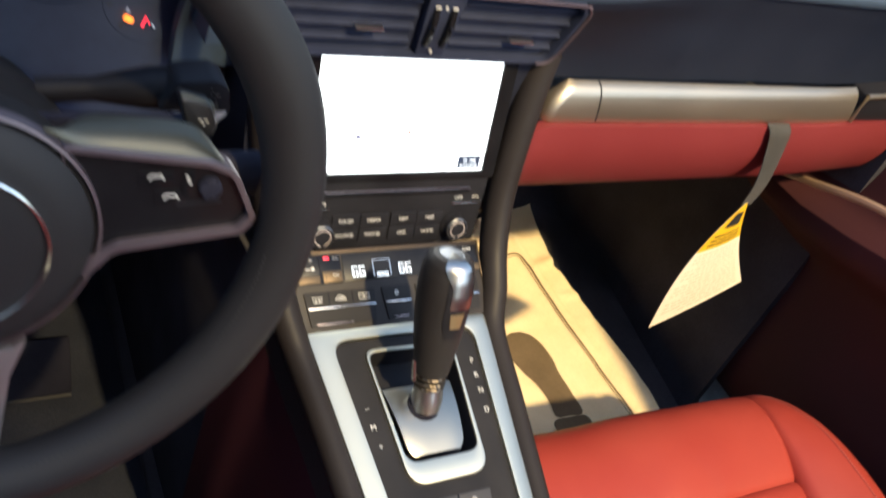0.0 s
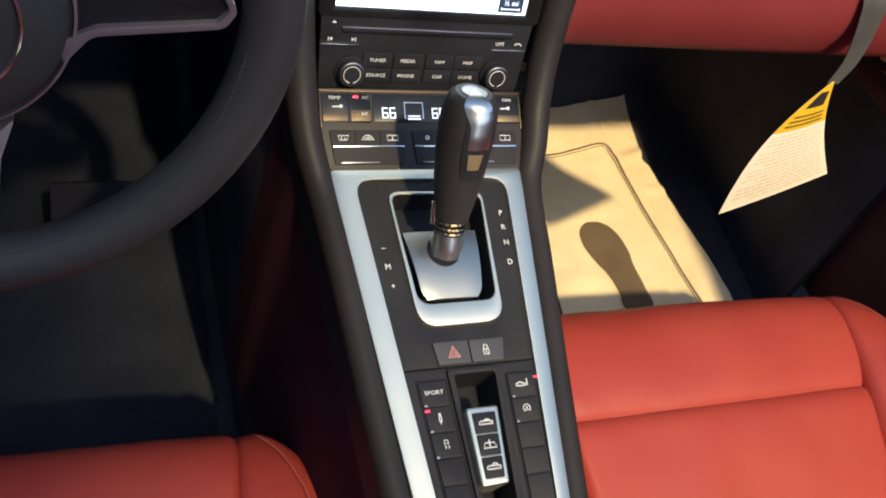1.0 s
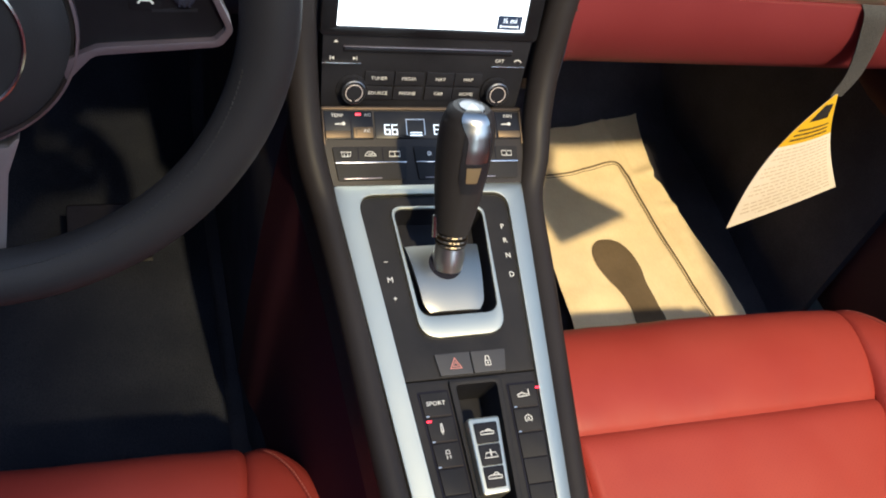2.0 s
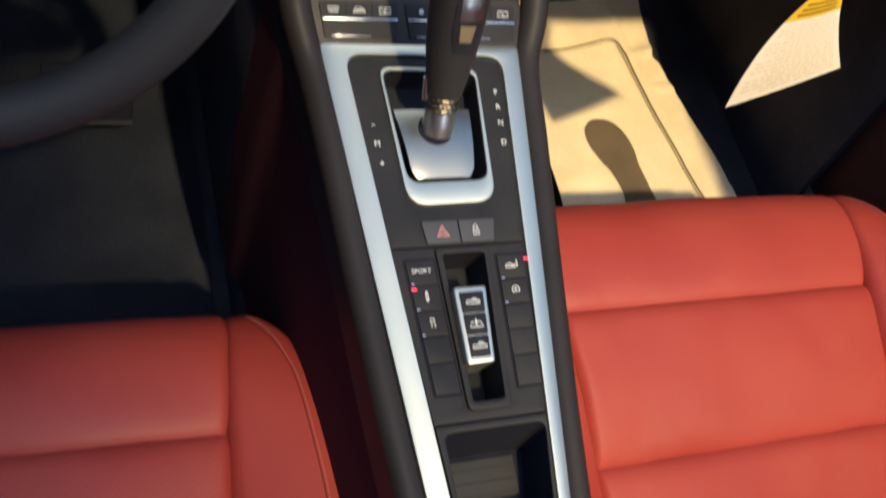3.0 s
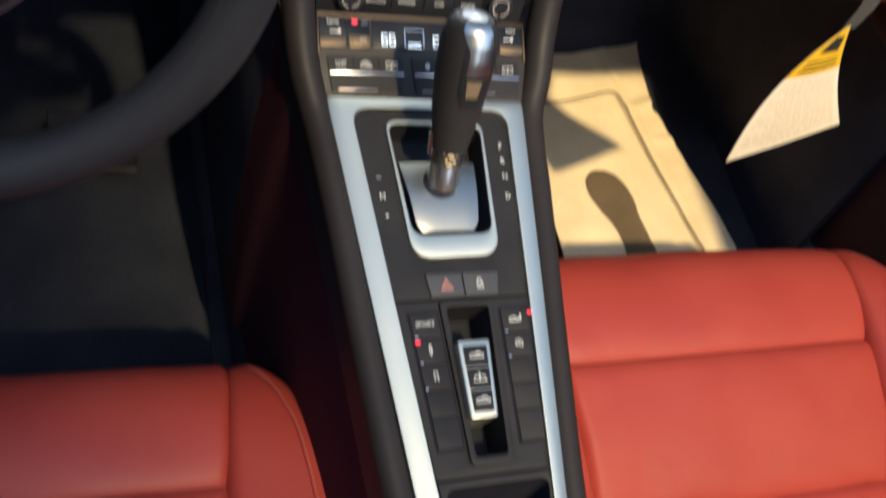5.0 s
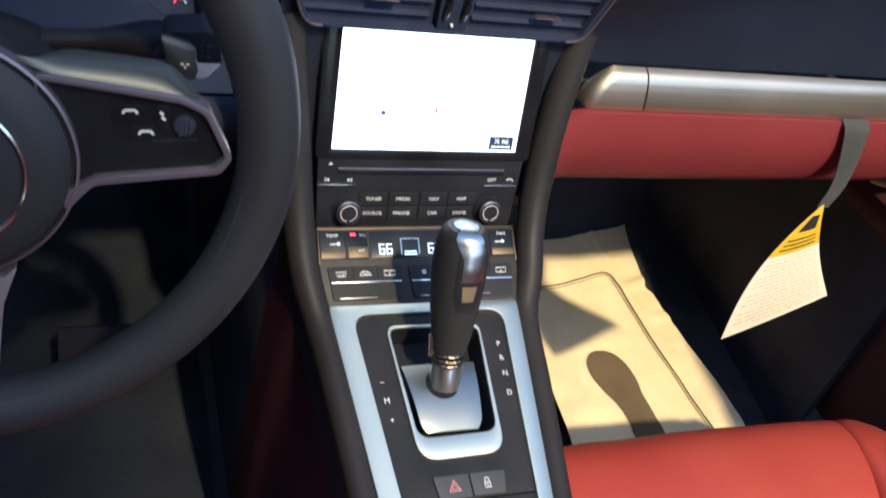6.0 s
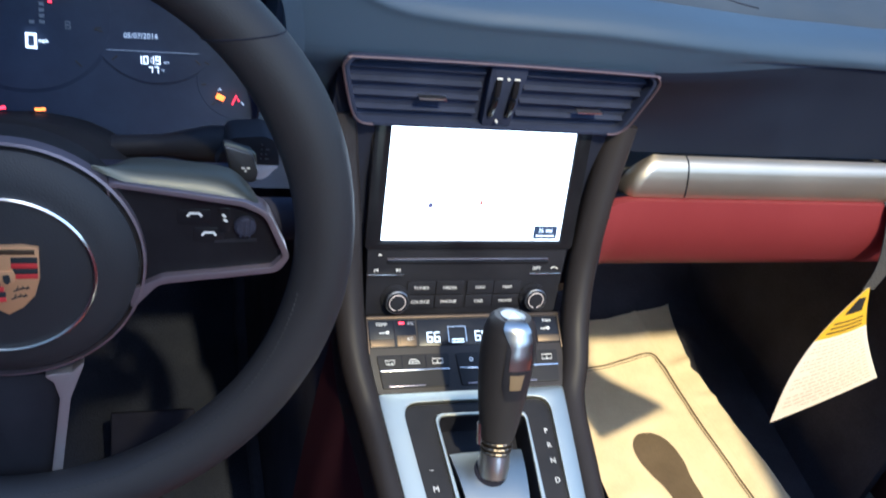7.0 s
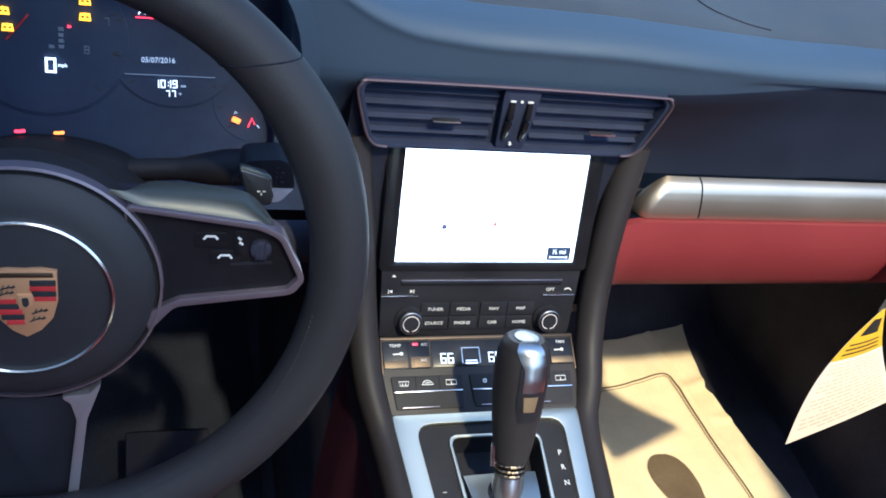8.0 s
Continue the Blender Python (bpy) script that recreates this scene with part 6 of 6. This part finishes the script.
heel = round_poly([(0.446, 0.731), (0.511, 0.730), (0.507, 0.660), (0.478, 0.635), (0.452, 0.660)], 0.012, 6)
on_mat([(p[0] + SHIFT[0], p[1] + SHIFT[1]) for p in heel], 0.0012, "heel_print", PRINT)


def mat_line(pts, width, off):
    P = smooth_path(pts, 120)
    rows = []
    for i, p in enumerate(P):
        d = (P[min(i + 1, 119)] - P[max(i - 1, 0)]).normalized()
        s = Vector((-d.y, d.x))
        c = Vector((p[0], p[1])) + s * off
        rows.append([(q.x, q.y, mat_z(q.x, q.y) + 0.0013) for q in (c + s * width / 2, c - s * width / 2)])
    return grid(rows)


border = [(0.372, 0.993), (0.42, 0.999), (0.47, 1.009), (0.515, 1.018), (0.530, 1.016), (0.536, 1.002), (0.543, 0.957), (0.549, 0.900), (0.557, 0.840), (0.571, 0.750), (0.583, 0.66), (0.592, 0.58)]
part("border_line", joined(mat_line(border, 0.0030, 0.0), mat_line(border, 0.0012, -0.0050)), LINE_INK, mat, "dark double border line")

# ---- airbag notice card on its strap ----
tag = thing("warning_card", (0.46, 0.67, 0.38), "white warning card with yellow band hanging from the glovebox", "warning card")


def card_point(u, v):
    """u across, v down the card: it curls towards the cabin at the tip."""
    top, right, tip_ = Vector((0.446, 0.666, 0.482)), Vector((0.538, 0.668, 0.343)), Vector((0.405, 0.652, 0.297))
    base = top + (right - top) * v
    left = top + (tip_ - top) * v + Vector((-0.024, -0.004, 0.012)) * math.sin(math.pi * v) * 1.0
    p = base.lerp(left, u)
    p += Vector((0.0, -0.010, 0.004)) * math.sin(math.pi * u) * v * (1.15 - v) + Vector((0.012, 0, -0.004)) * math.sin(math.pi * v) * (1 - u) * -1.0
    return p


def card_patch(u0, u1, v0, v1, nu, nv, lift, thick):
    rows = [[card_point(u0 + (u1 - u0) * j / nu, v0 + (v1 - v0) * i / nv) + Vector((-0.25, -1, 0.2)).normalized() * lift for j in range(nu + 1)] for i in range(nv + 1)]
    bm = grid(rows)
    bmesh.ops.recalc_face_normals(bm, faces=bm.faces[:])
    if thick:
        bmesh.ops.solidify(bm, geom=bm.faces[:], thickness=thick)
    return bm


part("card", card_patch(0, 1, 0.02, 1, 24, 30, 0.0, 0.0005), CARD, tag)
part("yellow_band", card_patch(0, 1, 0.02, 0.42, 20, 14, 0.0008, 0), YELLOW, tag, "yellow header band")
part("warning_triangle", card_patch(0.22, 0.80, 0.10, 0.235, 12, 8, 0.0014, 0), INK, tag, "black warning panel")
for k in range(3):
    v = 0.295 + 0.038 * k
    part("text_line", card_patch(0.12, 0.88, v, v + 0.014, 10, 1, 0.0014, 0), INK, tag)
dice = random.Random(4)
for k in range(16):
    v = 0.452 + 0.0325 * k
    u, end, words = 0.06, 0.93 - (0.16 if k % 4 == 3 else 0.0), []
    while u < end:
        w = min(dice.uniform(0.035, 0.11), end - u)
        words.append(card_patch(u, u + w, v, v + 0.010, 4, 1, 0.0010, 0))
        u += w + 0.018
    part("text_line", joined(*words), GREY_INK, tag)
strap = [(0.449, 0.692, 0.566), (0.450, 0.6840, 0.560), (0.455, 0.681, 0.540), (0.458, 0.677, 0.518), (0.455, 0.671, 0.498), (0.447, 0.667, 0.476)]
P = smooth_path(strap, 24)
rows = [[p + Vector((0.0165 - 0.0095 * i / 23, 0.0, 0.0)) * s for s in (-1, 0, 1)] for i, p in enumerate(P)]
part("strap", grid(rows, 0.0012), WEB, tag, "grey strap")

# ---- seat belt buckle beside the passenger seat ----
bk = thing("seat_belt_buckle", (0.112, 0.24, 0.24), "red seat belt buckle between seat and console", "buckle")
BK = pose(0.1045, 0.2225, 0.274, 8, -8, 16)
part("buckle_body", box(-0.016, 0.016, -0.055, 0.020, -0.012, 0.006, BK, 0.004, 3), SATIN, bk)
part("release_button", box(-0.0160, 0.0125, -0.030, 0.0215, 0.002, 0.0085, BK, 0.0025, 3), BUCKLE_RED, bk, "bright red release button")
part("buckle_slot", box(0.0130, 0.0225, -0.034, 0.0135, 0.000, 0.0080, BK, 0.002), VANE, bk)
part("buckle_stem", tube([(0.110, 0.19, 0.20), (0.108, 0.14, 0.12), (0.108, 0.10, 0.03)], 0.010, 10, flat=0.5), SATIN, bk)

# ---- driver's footwell ----
pd_ = thing("brake_pedal", (-0.235, 0.84, 0.10), "wide dark rubber brake pedal above the mat", "pedal")
PD = pose(-0.236, 0.842, 0.115, 52)
part("pedal_pad", box(-0.046, 0.046, -0.032, 0.032, -0.006, 0.004, PD, 0.004), VANE, pd_)
part("pedal_edge", box(-0.045, 0.045, -0.0355, -0.0315, -0.004, 0.003, PD, 0.001), RUBBER, pd_, "slightly lighter pedal edge")
# Dark mat lengthened up the toe slope, in place of shade on the carpet.
rows = [[(x, y, floor_height(x, y) + 0.004 + 0.002 * noise.noise((x * 12, y * 12, 5))) for x in np.linspace(-0.56, -0.118, 26)] for y in np.linspace(0.38, 1.32, 50)]
bm = grid(rows, 0.005)
tagged(link("floor_mat", bm, fibre("charcoal_mat", (0.018, 0.021, 0.034), (0.033, 0.037, 0.053), 500)), "charcoal carpet mat in the driver's footwell, lengthened in place of shade", "floor mat")
